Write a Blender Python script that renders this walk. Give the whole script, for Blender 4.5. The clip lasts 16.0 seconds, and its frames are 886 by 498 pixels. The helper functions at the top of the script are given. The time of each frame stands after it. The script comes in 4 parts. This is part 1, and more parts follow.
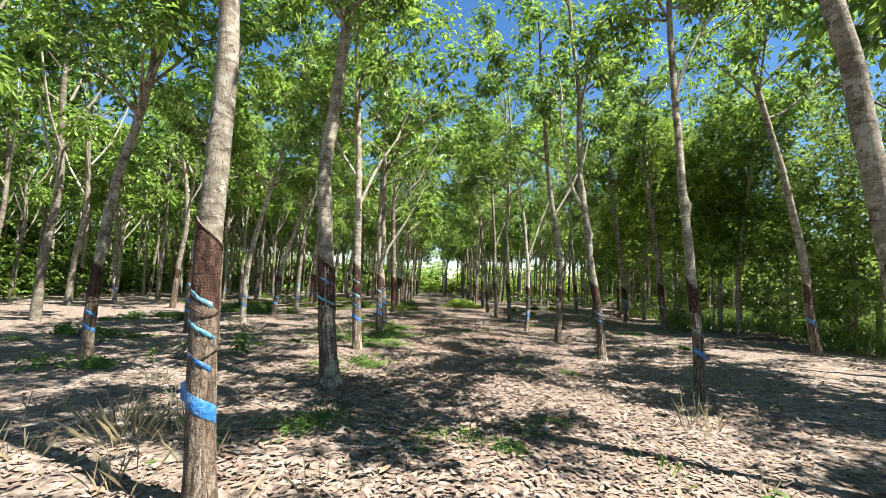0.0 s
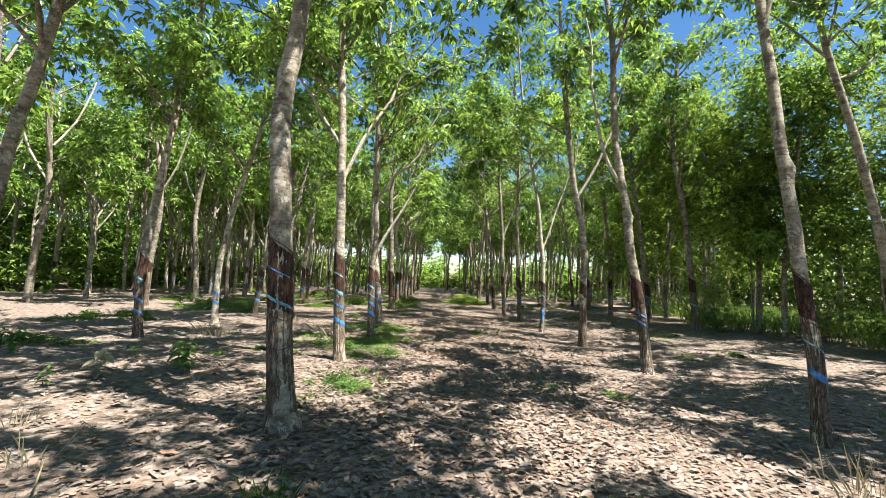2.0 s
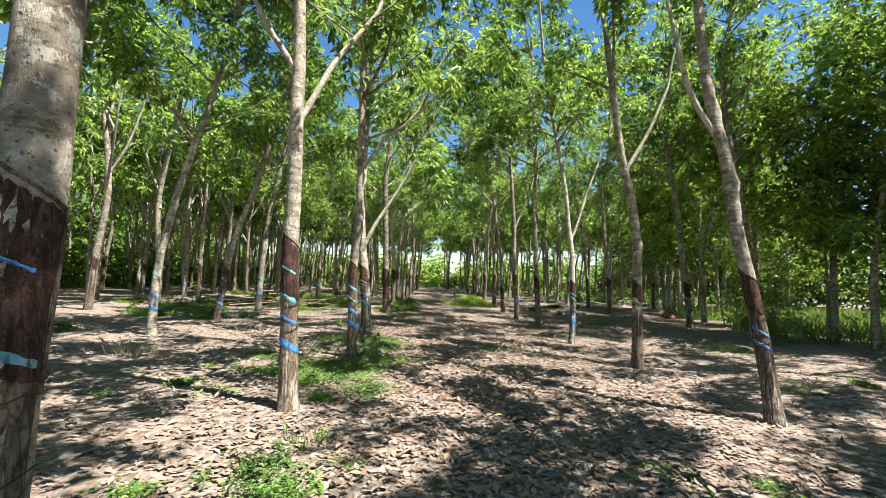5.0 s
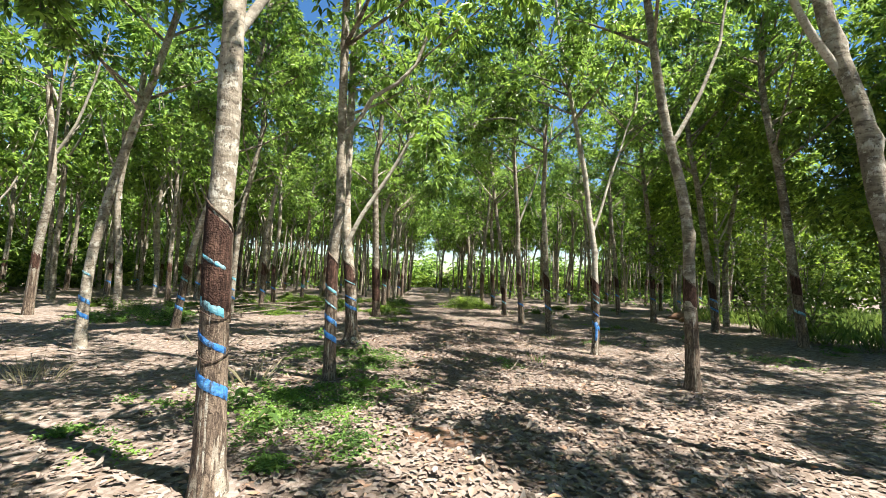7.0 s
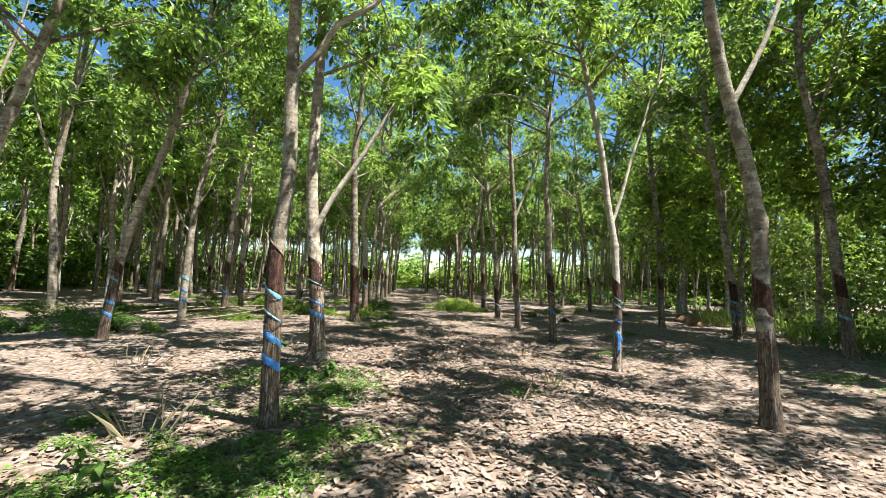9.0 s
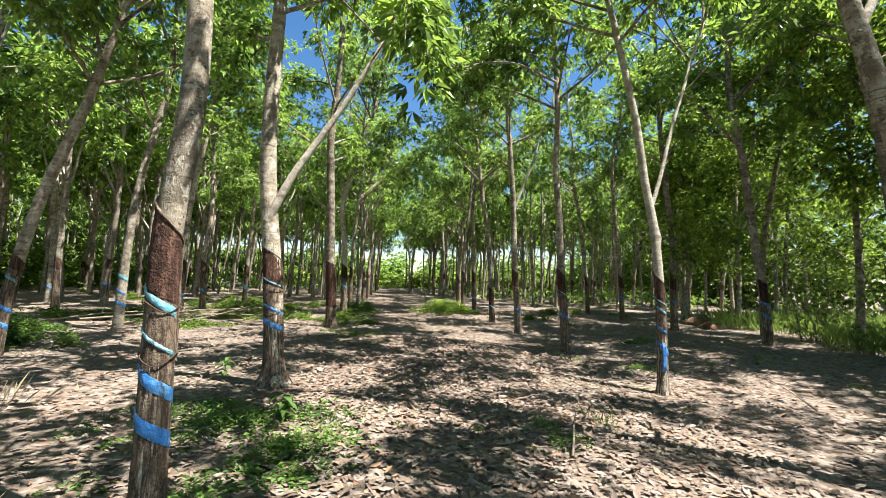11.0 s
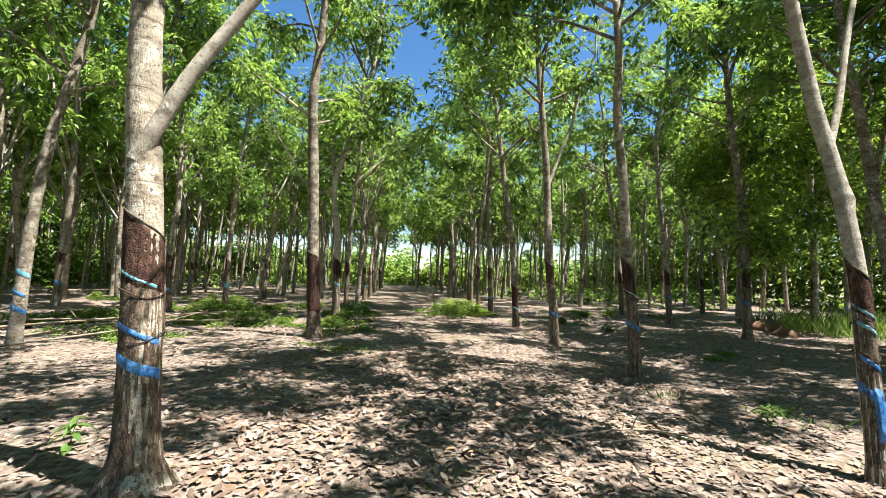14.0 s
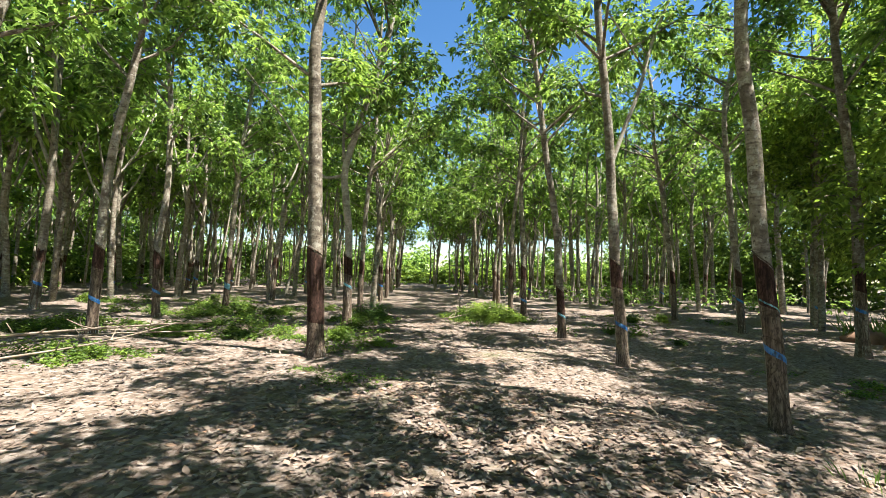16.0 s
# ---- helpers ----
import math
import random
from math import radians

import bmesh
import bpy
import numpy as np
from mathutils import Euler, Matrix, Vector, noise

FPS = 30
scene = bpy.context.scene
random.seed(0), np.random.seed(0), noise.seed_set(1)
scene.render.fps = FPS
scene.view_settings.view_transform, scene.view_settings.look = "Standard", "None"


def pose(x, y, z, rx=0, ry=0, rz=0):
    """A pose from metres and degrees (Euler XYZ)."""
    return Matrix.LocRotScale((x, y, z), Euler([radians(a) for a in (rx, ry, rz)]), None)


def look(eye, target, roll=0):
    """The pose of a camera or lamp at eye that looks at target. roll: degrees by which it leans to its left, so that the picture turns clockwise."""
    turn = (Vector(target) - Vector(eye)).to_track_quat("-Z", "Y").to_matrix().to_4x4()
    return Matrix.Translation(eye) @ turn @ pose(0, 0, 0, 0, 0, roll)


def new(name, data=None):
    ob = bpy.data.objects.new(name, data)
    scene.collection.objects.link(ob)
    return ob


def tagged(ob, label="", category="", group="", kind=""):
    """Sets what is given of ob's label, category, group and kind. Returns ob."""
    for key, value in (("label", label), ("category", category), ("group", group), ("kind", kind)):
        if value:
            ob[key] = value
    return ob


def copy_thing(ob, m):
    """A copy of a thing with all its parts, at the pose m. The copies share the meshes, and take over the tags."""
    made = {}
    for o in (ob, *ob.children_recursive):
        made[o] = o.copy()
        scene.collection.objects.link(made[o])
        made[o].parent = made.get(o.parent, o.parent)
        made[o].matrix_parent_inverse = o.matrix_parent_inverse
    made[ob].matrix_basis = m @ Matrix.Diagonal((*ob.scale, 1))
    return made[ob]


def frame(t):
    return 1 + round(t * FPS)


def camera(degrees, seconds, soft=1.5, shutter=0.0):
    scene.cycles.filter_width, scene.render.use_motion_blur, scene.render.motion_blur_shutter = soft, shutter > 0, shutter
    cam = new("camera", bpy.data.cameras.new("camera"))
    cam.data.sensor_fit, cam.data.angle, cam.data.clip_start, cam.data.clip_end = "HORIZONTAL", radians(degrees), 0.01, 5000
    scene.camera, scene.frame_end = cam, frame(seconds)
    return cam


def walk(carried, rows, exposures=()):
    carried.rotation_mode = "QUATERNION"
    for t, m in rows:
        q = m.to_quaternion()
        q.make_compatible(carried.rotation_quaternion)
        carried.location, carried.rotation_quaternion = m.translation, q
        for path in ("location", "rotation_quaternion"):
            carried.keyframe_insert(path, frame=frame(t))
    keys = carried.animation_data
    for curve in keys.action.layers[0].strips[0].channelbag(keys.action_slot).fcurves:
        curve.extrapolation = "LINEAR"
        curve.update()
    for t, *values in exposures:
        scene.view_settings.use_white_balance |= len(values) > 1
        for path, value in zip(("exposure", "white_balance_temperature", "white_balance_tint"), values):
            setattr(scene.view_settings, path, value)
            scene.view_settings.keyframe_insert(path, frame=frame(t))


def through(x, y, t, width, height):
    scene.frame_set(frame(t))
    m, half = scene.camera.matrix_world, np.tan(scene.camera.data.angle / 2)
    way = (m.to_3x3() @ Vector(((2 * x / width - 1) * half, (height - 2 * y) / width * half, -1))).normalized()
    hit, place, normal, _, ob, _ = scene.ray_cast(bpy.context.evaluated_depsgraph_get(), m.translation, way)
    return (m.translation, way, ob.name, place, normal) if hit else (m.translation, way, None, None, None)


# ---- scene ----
cam = camera(90.2, 16.0, soft=0.65)
METRES, EYE, TILT, LEAN, TURN = 15.6, 1.5, 0.0, 0.0, 0.0
ROWS = [
    (0.0, 0.0, 0.0, 0.0, -0.17, 4.55, -2.15),
    (0.5, 0.0033, 0.0329, 0.0018, -0.12, 4.32, -2.12),
    (1.0, 0.002, 0.066, 0.0013, -0.08, 4.1, -2.07),
    (1.5, 0.001, 0.0998, 0.0001, -0.05, 3.92, -2.12),
    (2.0, -0.0038, 0.1321, -0.0012, -0.02, 3.91, -2.16),
    (2.5, -0.0081, 0.1636, -0.0001, -0.01, 3.88, -2.11),
    (3.0, -0.0066, 0.1961, 0.0005, -0.01, 3.84, -2.12),
    (3.5, -0.009, 0.2238, -0.002, -0.02, 3.82, -2.13),
    (4.0, -0.0095, 0.2541, -0.0022, -0.03, 3.78, -2.12),
    (6.5, -0.0237, 0.4098, -0.0024, -0.83, 3.82, -2.05),
    (7.0, -0.026, 0.4364, -0.0043, -1.28, 3.88, -2.05),
    (7.5, -0.0272, 0.4659, -0.003, -1.7, 3.86, -2.08),
    (8.0, -0.0306, 0.4967, -0.0032, -2.14, 3.88, -2.07),
    (8.5, -0.029, 0.5254, -0.0051, -2.68, 3.91, -2.05),
    (9.0, -0.0274, 0.555, -0.005, -3.13, 3.97, -2.07),
    (11.5, -0.0366, 0.7035, -0.0074, -5.86, 4.01, -1.94),
    (12.0, -0.0369, 0.7327, -0.0079, -6.13, 3.99, -1.94),
    (12.5, -0.0364, 0.7627, -0.0065, -6.16, 3.89, -1.89),
    (13.0, -0.0325, 0.7954, -0.0055, -5.92, 3.8, -1.84),
    (13.5, -0.0334, 0.8255, -0.0083, -5.27, 3.67, -1.84),
    (14.0, -0.0301, 0.8569, -0.0085, -4.53, 3.61, -1.81),
    (14.5, -0.0282, 0.8916, -0.0079, -3.97, 3.57, -1.82),
    (15.0, -0.033, 0.9236, -0.007, -3.43, 3.47, -1.86),
    (15.5, -0.0343, 0.9593, -0.0072, -2.87, 3.38, -1.83),
    (16.0, -0.0426, 0.9944, -0.0043, -2.43, 3.22, -1.83),
]
walk(cam, [(t, pose(0, 0, EYE, TILT, LEAN, TURN) @ pose(METRES * x, METRES * y, METRES * z, 90 + pitch, roll, yaw)) for t, x, y, z, yaw, pitch, roll in ROWS],
     exposures=[(0.0, 1.84), (8.0, 1.86), (12.0, 1.86), (16.0, 2.0)])

# ---------------------------------------------------------------- light
# sun behind the walker's right shoulder, high
SUN = Vector((0.42, -0.14, 1.0)).normalized()
sun = new("sun", bpy.data.lights.new("sun", "SUN"))
sun.data.energy, sun.data.angle, sun.data.color = 5.0, radians(0.53), (1.0, 0.945, 0.845)
sun.matrix_world = look(SUN * 40, (0, 0, 0))
world = bpy.data.worlds.new("sky")
scene.world = world
world.use_nodes = True
wn = world.node_tree.nodes
sky = wn.new("ShaderNodeTexSky")
sky.sky_type, sky.sun_disc = "NISHITA", False
sky.sun_elevation, sky.sun_rotation = math.asin(SUN.z), math.atan2(SUN.x, SUN.y)
sky.air_density, sky.dust_density, sky.ozone_density = 1.0, 0.3, 1.2
wn["Background"].inputs["Strength"].default_value = 0.053
deep = wn.new("ShaderNodeHueSaturation")
deep.inputs["Saturation"].default_value = 1.28
world.node_tree.links.new(sky.outputs[0], deep.inputs["Color"])
world.node_tree.links.new(deep.outputs[0], wn["Background"].inputs["Color"])

RNG = np.random.default_rng(7)


# ---------------------------------------------------------------- materials
class Nodes:
    """A material under construction: add nodes, join them, set colours."""

    def __init__(self, name):
        self.mat = bpy.data.materials.new(name)
        self.mat.use_nodes = True
        self.n, self.l = self.mat.node_tree.nodes, self.mat.node_tree.links
        self.bsdf = self.n["Principled BSDF"]
        self.out = self.n["Material Output"]
        self.co = self.n.new("ShaderNodeTexCoord")

    def join(self, a, b):
        self.l.new(a, b)

    def scaled(self, s, source="Object"):
        m = self.n.new("ShaderNodeMapping")
        m.inputs["Scale"].default_value = s
        self.join(self.co.outputs[source], m.inputs["Vector"])
        return m.outputs[0]

    def noise(self, scale, detail=4, rough=0.6, vec=None, out="Fac"):
        t = self.n.new("ShaderNodeTexNoise")
        t.inputs["Scale"].default_value, t.inputs["Detail"].default_value, t.inputs["Roughness"].default_value = scale, detail, rough
        self.join(vec if vec else self.co.outputs["Object"], t.inputs["Vector"])
        return t.outputs[out]

    def cells(self, scale, vec=None, out="Distance", feature="F1", random=1.0):
        t = self.n.new("ShaderNodeTexVoronoi")
        t.feature = feature
        t.inputs["Scale"].default_value, t.inputs["Randomness"].default_value = scale, random
        self.join(vec if vec else self.co.outputs["Object"], t.inputs["Vector"])
        return t.outputs[out]

    def ramp(self, fac, *stops):
        r = self.n.new("ShaderNodeValToRGB")
        e = r.color_ramp.elements
        while len(e) < len(stops):
            e.new(0.5)
        for el, (p, c) in zip(e, stops):
            el.position = p
            el.color = (*c, 1) if len(c) == 3 else c
        self.join(fac, r.inputs[0])
        return r.outputs[0]

    def mix(self, fac, a, b, blend="MIX"):
        m = self.n.new("ShaderNodeMix")
        m.data_type, m.blend_type = "RGBA", blend
        for sock, v in ((m.inputs[0], fac), (m.inputs[6], a), (m.inputs[7], b)):
            if isinstance(v, (int, float)):
                sock.default_value = v
            elif isinstance(v, tuple):
                sock.default_value = (*v, 1)
            else:
                self.join(v, sock)
        return m.outputs[2]

    def bump(self, height, strength=0.4, dist=0.01):
        b = self.n.new("ShaderNodeBump")
        b.inputs["Strength"].default_value, b.inputs["Distance"].default_value = strength, dist
        self.join(height, b.inputs["Height"])
        self.join(b.outputs[0], self.bsdf.inputs["Normal"])
        return b.outputs[0]

    def island(self):
        return self.n.new("ShaderNodeNewGeometry").outputs["Random Per Island"]

    def each(self):
        return self.n.new("ShaderNodeObjectInfo").outputs["Random"]

    def done(self, colour, rough=0.8, spec=0.3):
        if isinstance(colour, tuple):
            self.bsdf.inputs["Base Color"].default_value = (*colour, 1)
        else:
            self.join(colour, self.bsdf.inputs["Base Color"])
        if isinstance(rough, (int, float)):
            self.bsdf.inputs["Roughness"].default_value = rough
        else:
            self.join(rough, self.bsdf.inputs["Roughness"])
        self.bsdf.inputs["Specular IOR Level"].default_value = spec
        return self.mat


def bark_material(name, pale, mid, dark, lichen):
    """Smooth plantation bark: ring scars, lichen blotches, stains, fine grain."""
    k = Nodes(name)
    rings = k.noise(5, 6, 0.72, k.scaled((0.8, 0.8, 2.0)))
    base = k.ramp(rings, (0.36, dark), (0.47, mid), (0.6, pale))
    stain = k.ramp(k.noise(1.6, 5, 0.65), (0.47, (0, 0, 0)), (0.6, (0.7, 0.7, 0.7)))
    base = k.mix(stain, base, dark)
    blotch = k.ramp(k.noise(8.5, 5, 0.75), (0.53, (0, 0, 0)), (0.58, (0.9, 0.9, 0.9)))
    base = k.mix(blotch, base, lichen)
    specks = k.ramp(k.noise(32, 3, 0.7), (0.58, (0, 0, 0)), (0.64, (1, 1, 1)))
    base = k.mix(specks, base, dark)
    scars = k.ramp(k.noise(3.0, 4, 0.6, k.scaled((0.25, 0.25, 9.0))), (0.33, (0.75, 0.75, 0.75)), (0.4, (0, 0, 0)))
    base = k.mix(scars, base, dark)
    fine = k.noise(70, 4, 0.7, k.scaled((1, 1, 0.35)))
    base = k.mix(k.ramp(fine, (0.3, (0.35, 0.35, 0.35)), (0.6, (0, 0, 0))), base, dark)
    tone = k.ramp(k.each(), (0, (0.78, 0.76, 0.72)), (1, (1.12, 1.1, 1.06)))
    base = k.mix(1.0, base, tone, "MULTIPLY")
    k.bump(k.mix(0.5, rings, fine), 0.8, 0.025)
    return k.done(base, 0.85, 0.2)


def tapped_material(name, dark, light, streak, pitted):
    """Bark that has been cut and healed: vertical fissures, dark runs, small pits."""
    k = Nodes(name)
    run = k.noise(11, 6, 0.7, k.scaled((2.0, 2.0, 0.16)))
    rough = k.noise(30, 6, 0.75, k.scaled((1, 1, 0.45)))
    patch = k.noise(6, 4, 0.6)
    base = k.ramp(run, (0.36, dark), (0.48, streak), (0.62, light))
    base = k.mix(k.ramp(patch, (0.4, (0, 0, 0)), (0.7, (0.7, 0.7, 0.7))), base, streak)
    base = k.mix(k.ramp(rough, (0.40, (0.85, 0.85, 0.85)), (0.54, (0, 0, 0))), base, dark)
    crack = k.cells(7, k.scaled((3.0, 3.0, 0.5)), "Distance", "DISTANCE_TO_EDGE")
    base = k.mix(k.ramp(crack, (0.0, (0.8, 0.8, 0.8)), (0.06, (0, 0, 0))), base, dark)
    base = k.mix(1.0, base, k.ramp(k.each(), (0, (0.72, 0.7, 0.68)), (1, (1.15, 1.13, 1.1))), "MULTIPLY")
    k.bump(k.mix(pitted, k.mix(0.5, run, rough), k.noise(75, 3, 0.6)), 1.0, 0.03)
    return k.done(base, 0.88, 0.15)


def leaf_material(name, deep, mid, young, through, share=0.4, rough=0.42):
    """Living leaves: colour varies leaf by leaf, shade and sun are painted in by clump, light comes through the blade.
    """
    k = Nodes(name)
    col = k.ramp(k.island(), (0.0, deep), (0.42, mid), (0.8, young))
    col = k.mix(k.ramp(k.noise(0.55, 2), (0.4, (0, 0, 0)), (0.62, (0.5, 0.5, 0.5))), col, young)
    # cool dark and warm bright clumps put shade and sunlight into the leaf colour
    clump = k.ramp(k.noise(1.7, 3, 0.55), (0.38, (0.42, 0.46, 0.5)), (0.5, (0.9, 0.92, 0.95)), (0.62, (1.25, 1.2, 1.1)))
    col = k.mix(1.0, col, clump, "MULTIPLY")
    k.done(col, rough, 0.22)
    t = k.n.new("ShaderNodeBsdfTranslucent")
    t.inputs["Color"].default_value = (*through, 1)
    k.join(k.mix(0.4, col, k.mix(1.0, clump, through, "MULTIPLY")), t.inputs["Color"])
    m = k.n.new("ShaderNodeMixShader")
    m.inputs[0].default_value = share
    k.join(k.bsdf.outputs[0], m.inputs[1])
    k.join(t.outputs[0], m.inputs[2])
    k.join(m.outputs[0], k.out.inputs["Surface"])
    return k.mat


def litter_material():
    k = Nodes("dry_leaves")
    col = k.ramp(k.island(), (0.0, (0.09, 0.063, 0.05)), (0.25, (0.152, 0.115, 0.095)), (0.55, (0.21, 0.169, 0.146)), (0.82, (0.285, 0.245, 0.216)), (0.97, (0.28, 0.17, 0.11)))
    col = k.mix(k.ramp(k.noise(25, 3), (0.45, (0, 0, 0)), (0.7, (0.5, 0.5, 0.5))), col, (0.22, 0.15, 0.11))
    return k.done(col, 0.75, 0.25)


def ground_material():
    k = Nodes("leaf_litter_ground")
    a = k.cells(12, k.scaled((1, 1.5, 1)), "Color")
    b = k.cells(17, k.scaled((1.5, 0.9, 1)), "Color")
    bw = k.n.new("ShaderNodeRGBToBW")
    k.join(k.mix(0.5, a, b), bw.inputs[0])
    leaf = k.ramp(bw.outputs[0], (0.25, (0.10, 0.076, 0.06)), (0.42, (0.15, 0.116, 0.094)), (0.58, (0.203, 0.164, 0.141)), (0.75, (0.262, 0.224, 0.2)))
    soil = k.ramp(k.noise(7, 6), (0.3, (0.14, 0.083, 0.055)), (0.7, (0.25, 0.168, 0.12)))
    col = k.mix(k.ramp(k.noise(0.75, 5, 0.6), (0.54, (0, 0, 0)), (0.7, (0.55, 0.55, 0.55))), leaf, soil)
    # thin green film of moss and seedlings
    green = k.ramp(k.noise(0.33, 6, 0.65), (0.58, (0, 0, 0)), (0.72, (0.45, 0.45, 0.45)))
    col = k.mix(green, col, (0.085, 0.115, 0.03))
    k.bump(k.mix(0.5, k.cells(11), k.noise(40, 4)), 0.8, 0.03)
    return k.done(col, 0.9, 0.15)


def plastic_material(name, colour, worn):
    """Thin film, bleached in places and streaked with latex and dirt."""
    k = Nodes(name)
    col = k.mix(k.ramp(k.noise(11, 4), (0.45, (0, 0, 0)), (0.65, (0.8, 0.8, 0.8))), colour, worn)
    dirt = k.ramp(k.noise(16, 5, 0.7, k.scaled((1.6, 1.6, 0.35))), (0.39, (0.9, 0.9, 0.9)), (0.5, (0, 0, 0)))
    col = k.mix(dirt, col, (0.035, 0.04, 0.045))
    k.bump(k.noise(45, 4), 0.8, 0.01)
    return k.done(col, 0.45, 0.45)


def plain_material(name, a, b, scale=6, rough=0.85):
    k = Nodes(name)
    f = k.noise(scale, 5)
    k.bump(k.noise(scale * 5, 4), 0.6, 0.01)
    return k.done(k.ramp(f, (0.3, a), (0.7, b)), rough, 0.2)


BARK = bark_material("pale_bark", (0.42, 0.38, 0.325), (0.29, 0.255, 0.21), (0.1, 0.082, 0.065), (0.48, 0.47, 0.425))
BARK_FAR = bark_material("brown_bark", (0.40, 0.355, 0.295), (0.24, 0.205, 0.165), (0.08, 0.066, 0.053), (0.48, 0.46, 0.41))
LIMB = bark_material("pale_limb_bark", (0.53, 0.5, 0.455), (0.41, 0.38, 0.335), (0.2, 0.175, 0.15), (0.5, 0.49, 0.445))
PANEL = tapped_material("fresh_tapped_bark", (0.025, 0.015, 0.012), (0.18, 0.105, 0.08), (0.085, 0.046, 0.036), 0.5)
HEALED = tapped_material("healed_bark", (0.05, 0.037, 0.03), (0.31, 0.248, 0.193), (0.172, 0.13, 0.1), 0.25)
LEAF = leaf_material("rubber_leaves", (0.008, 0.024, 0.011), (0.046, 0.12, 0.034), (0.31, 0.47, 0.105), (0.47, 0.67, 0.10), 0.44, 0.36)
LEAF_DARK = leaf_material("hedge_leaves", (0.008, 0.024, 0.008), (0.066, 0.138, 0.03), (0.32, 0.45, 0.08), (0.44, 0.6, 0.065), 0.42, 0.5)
# darker copy of the hedge leaves, with the canopy's shade put into the colour
LEAF_SHADED = leaf_material("shaded_woods_leaves", (0.008, 0.024, 0.008), (0.040, 0.092, 0.02), (0.19, 0.29, 0.055), (0.34, 0.5, 0.05), 0.36, 0.5)
LEAF_LIME = leaf_material("lime_leaves", (0.06, 0.12, 0.027), (0.14, 0.235, 0.046), (0.28, 0.38, 0.09), (0.42, 0.56, 0.11), 0.42, 0.55)
GRASS = leaf_material("clearing_grass", (0.07, 0.14, 0.03), (0.16, 0.26, 0.055), (0.28, 0.37, 0.10), (0.36, 0.5, 0.12), 0.4, 0.55)
HERB = leaf_material("herb_leaves", (0.03, 0.075, 0.018), (0.075, 0.165, 0.034), (0.18, 0.30, 0.065), (0.30, 0.46, 0.09), 0.36, 0.5)
STRAW = leaf_material("dry_grass", (0.27, 0.21, 0.12), (0.40, 0.33, 0.20), (0.5, 0.44, 0.28), (0.5, 0.42, 0.25), 0.25, 0.7)
LITTER = litter_material()
GROUND = ground_material()
BLUE = plastic_material("blue_film", (0.03, 0.17, 0.50), (0.13, 0.33, 0.58))
CYAN = plastic_material("faded_blue_film", (0.11, 0.34, 0.44), (0.30, 0.45, 0.48))
WIRE = plain_material("rusty_wire", (0.03, 0.022, 0.02), (0.09, 0.06, 0.045))
TWIG = plain_material("dry_twig", (0.16, 0.12, 0.09), (0.36, 0.30, 0.24))


# ---------------------------------------------------------------- mesh helpers
def mesh_of(name, verts, tris, material, smooth=True):
    verts, tris = np.asarray(verts, np.float32), np.asarray(tris, np.int32)
    me = bpy.data.meshes.new(name)
    me.vertices.add(len(verts))
    me.vertices.foreach_set("co", verts.ravel())
    k = tris.shape[1]
    me.loops.add(tris.size)
    me.loops.foreach_set("vertex_index", tris.ravel())
    me.polygons.add(len(tris))
    me.polygons.foreach_set("loop_start", np.arange(0, tris.size, k, dtype=np.int32))
    me.polygons.foreach_set("use_smooth", np.full(len(tris), smooth))
    me.update(calc_edges=True)
    me.materials.append(material)
    return me


def part(name, me, parent=None, label="", at=None):
    ob = new(name, me)
    ob.parent = parent
    if at is not None:
        ob.matrix_basis = at
    return tagged(ob, label) if label else ob


def thing(name, at, label, category, group=""):
    ob = new(name)
    ob.empty_display_size = 0.2
    ob.matrix_basis = at
    return tagged(ob, label, category, group)


def smooth_path(points, step):
    """Catmull-Rom curve through a few points, at about equal steps."""
    p = np.asarray(points, float)
    p = np.vstack([2 * p[0] - p[1], p, 2 * p[-1] - p[-2]])
    out = []
    for i in range(1, len(p) - 2):
        n = max(2, int(np.linalg.norm(p[i + 1] - p[i]) / step))
        t = np.linspace(0, 1, n, endpoint=False)[:, None]
        a, b, c, d = p[i - 1], p[i], p[i + 1], p[i + 2]
        out.append(0.5 * (2 * b + (c - a) * t + (2 * a - 5 * b + 4 * c - d) * t**2 + (3 * b - a - 3 * c + d) * t**3))
    return np.vstack(out + [p[-2:-1]])


def tube(path, radius, sides, wobble=0.0, rng=RNG, cap=True):
    """Rings along a path; radius is one value a ring. Returns vertices and quads."""
    path, radius = np.asarray(path), np.asarray(radius)
    d = np.gradient(path, axis=0)
    d /= np.linalg.norm(d, axis=1)[:, None] + 1e-9
    ref = np.array((0.0, 1.0, 0.0)) if abs(d[0][1]) < 0.8 else np.array((1.0, 0.0, 0.0))
    u = np.cross(ref, d)
    u /= np.linalg.norm(u, axis=1)[:, None]
    v = np.cross(d, u)
    a = np.arange(sides) / sides * 2 * np.pi
    r = radius[:, None] * np.ones(sides)[None]
    if wobble:
        f = rng.normal(0, 1, (len(path), sides))
        f = (f + np.roll(f, 1, 0) + np.roll(f, -1, 0) + np.roll(f, 1, 1) + np.roll(f, -1, 1)) / 3
        r = r * (1 + wobble * f)
    ring = path[:, None] + r[..., None] * (np.cos(a)[None, :, None] * u[:, None] + np.sin(a)[None, :, None] * v[:, None])
    i, j = np.meshgrid(np.arange(len(path) - 1), np.arange(sides), indexing="ij")
    q = np.stack([i * sides + j, i * sides + (j + 1) % sides, (i + 1) * sides + (j + 1) % sides, (i + 1) * sides + j], -1).reshape(-1, 4)
    return ring.reshape(-1, 3), q


def joined(pieces):
    vs, fs, n = [], [], 0
    for v, f in pieces:
        vs.append(v)
        fs.append(f + n)
        n += len(v)
    return np.vstack(vs), np.vstack(fs)


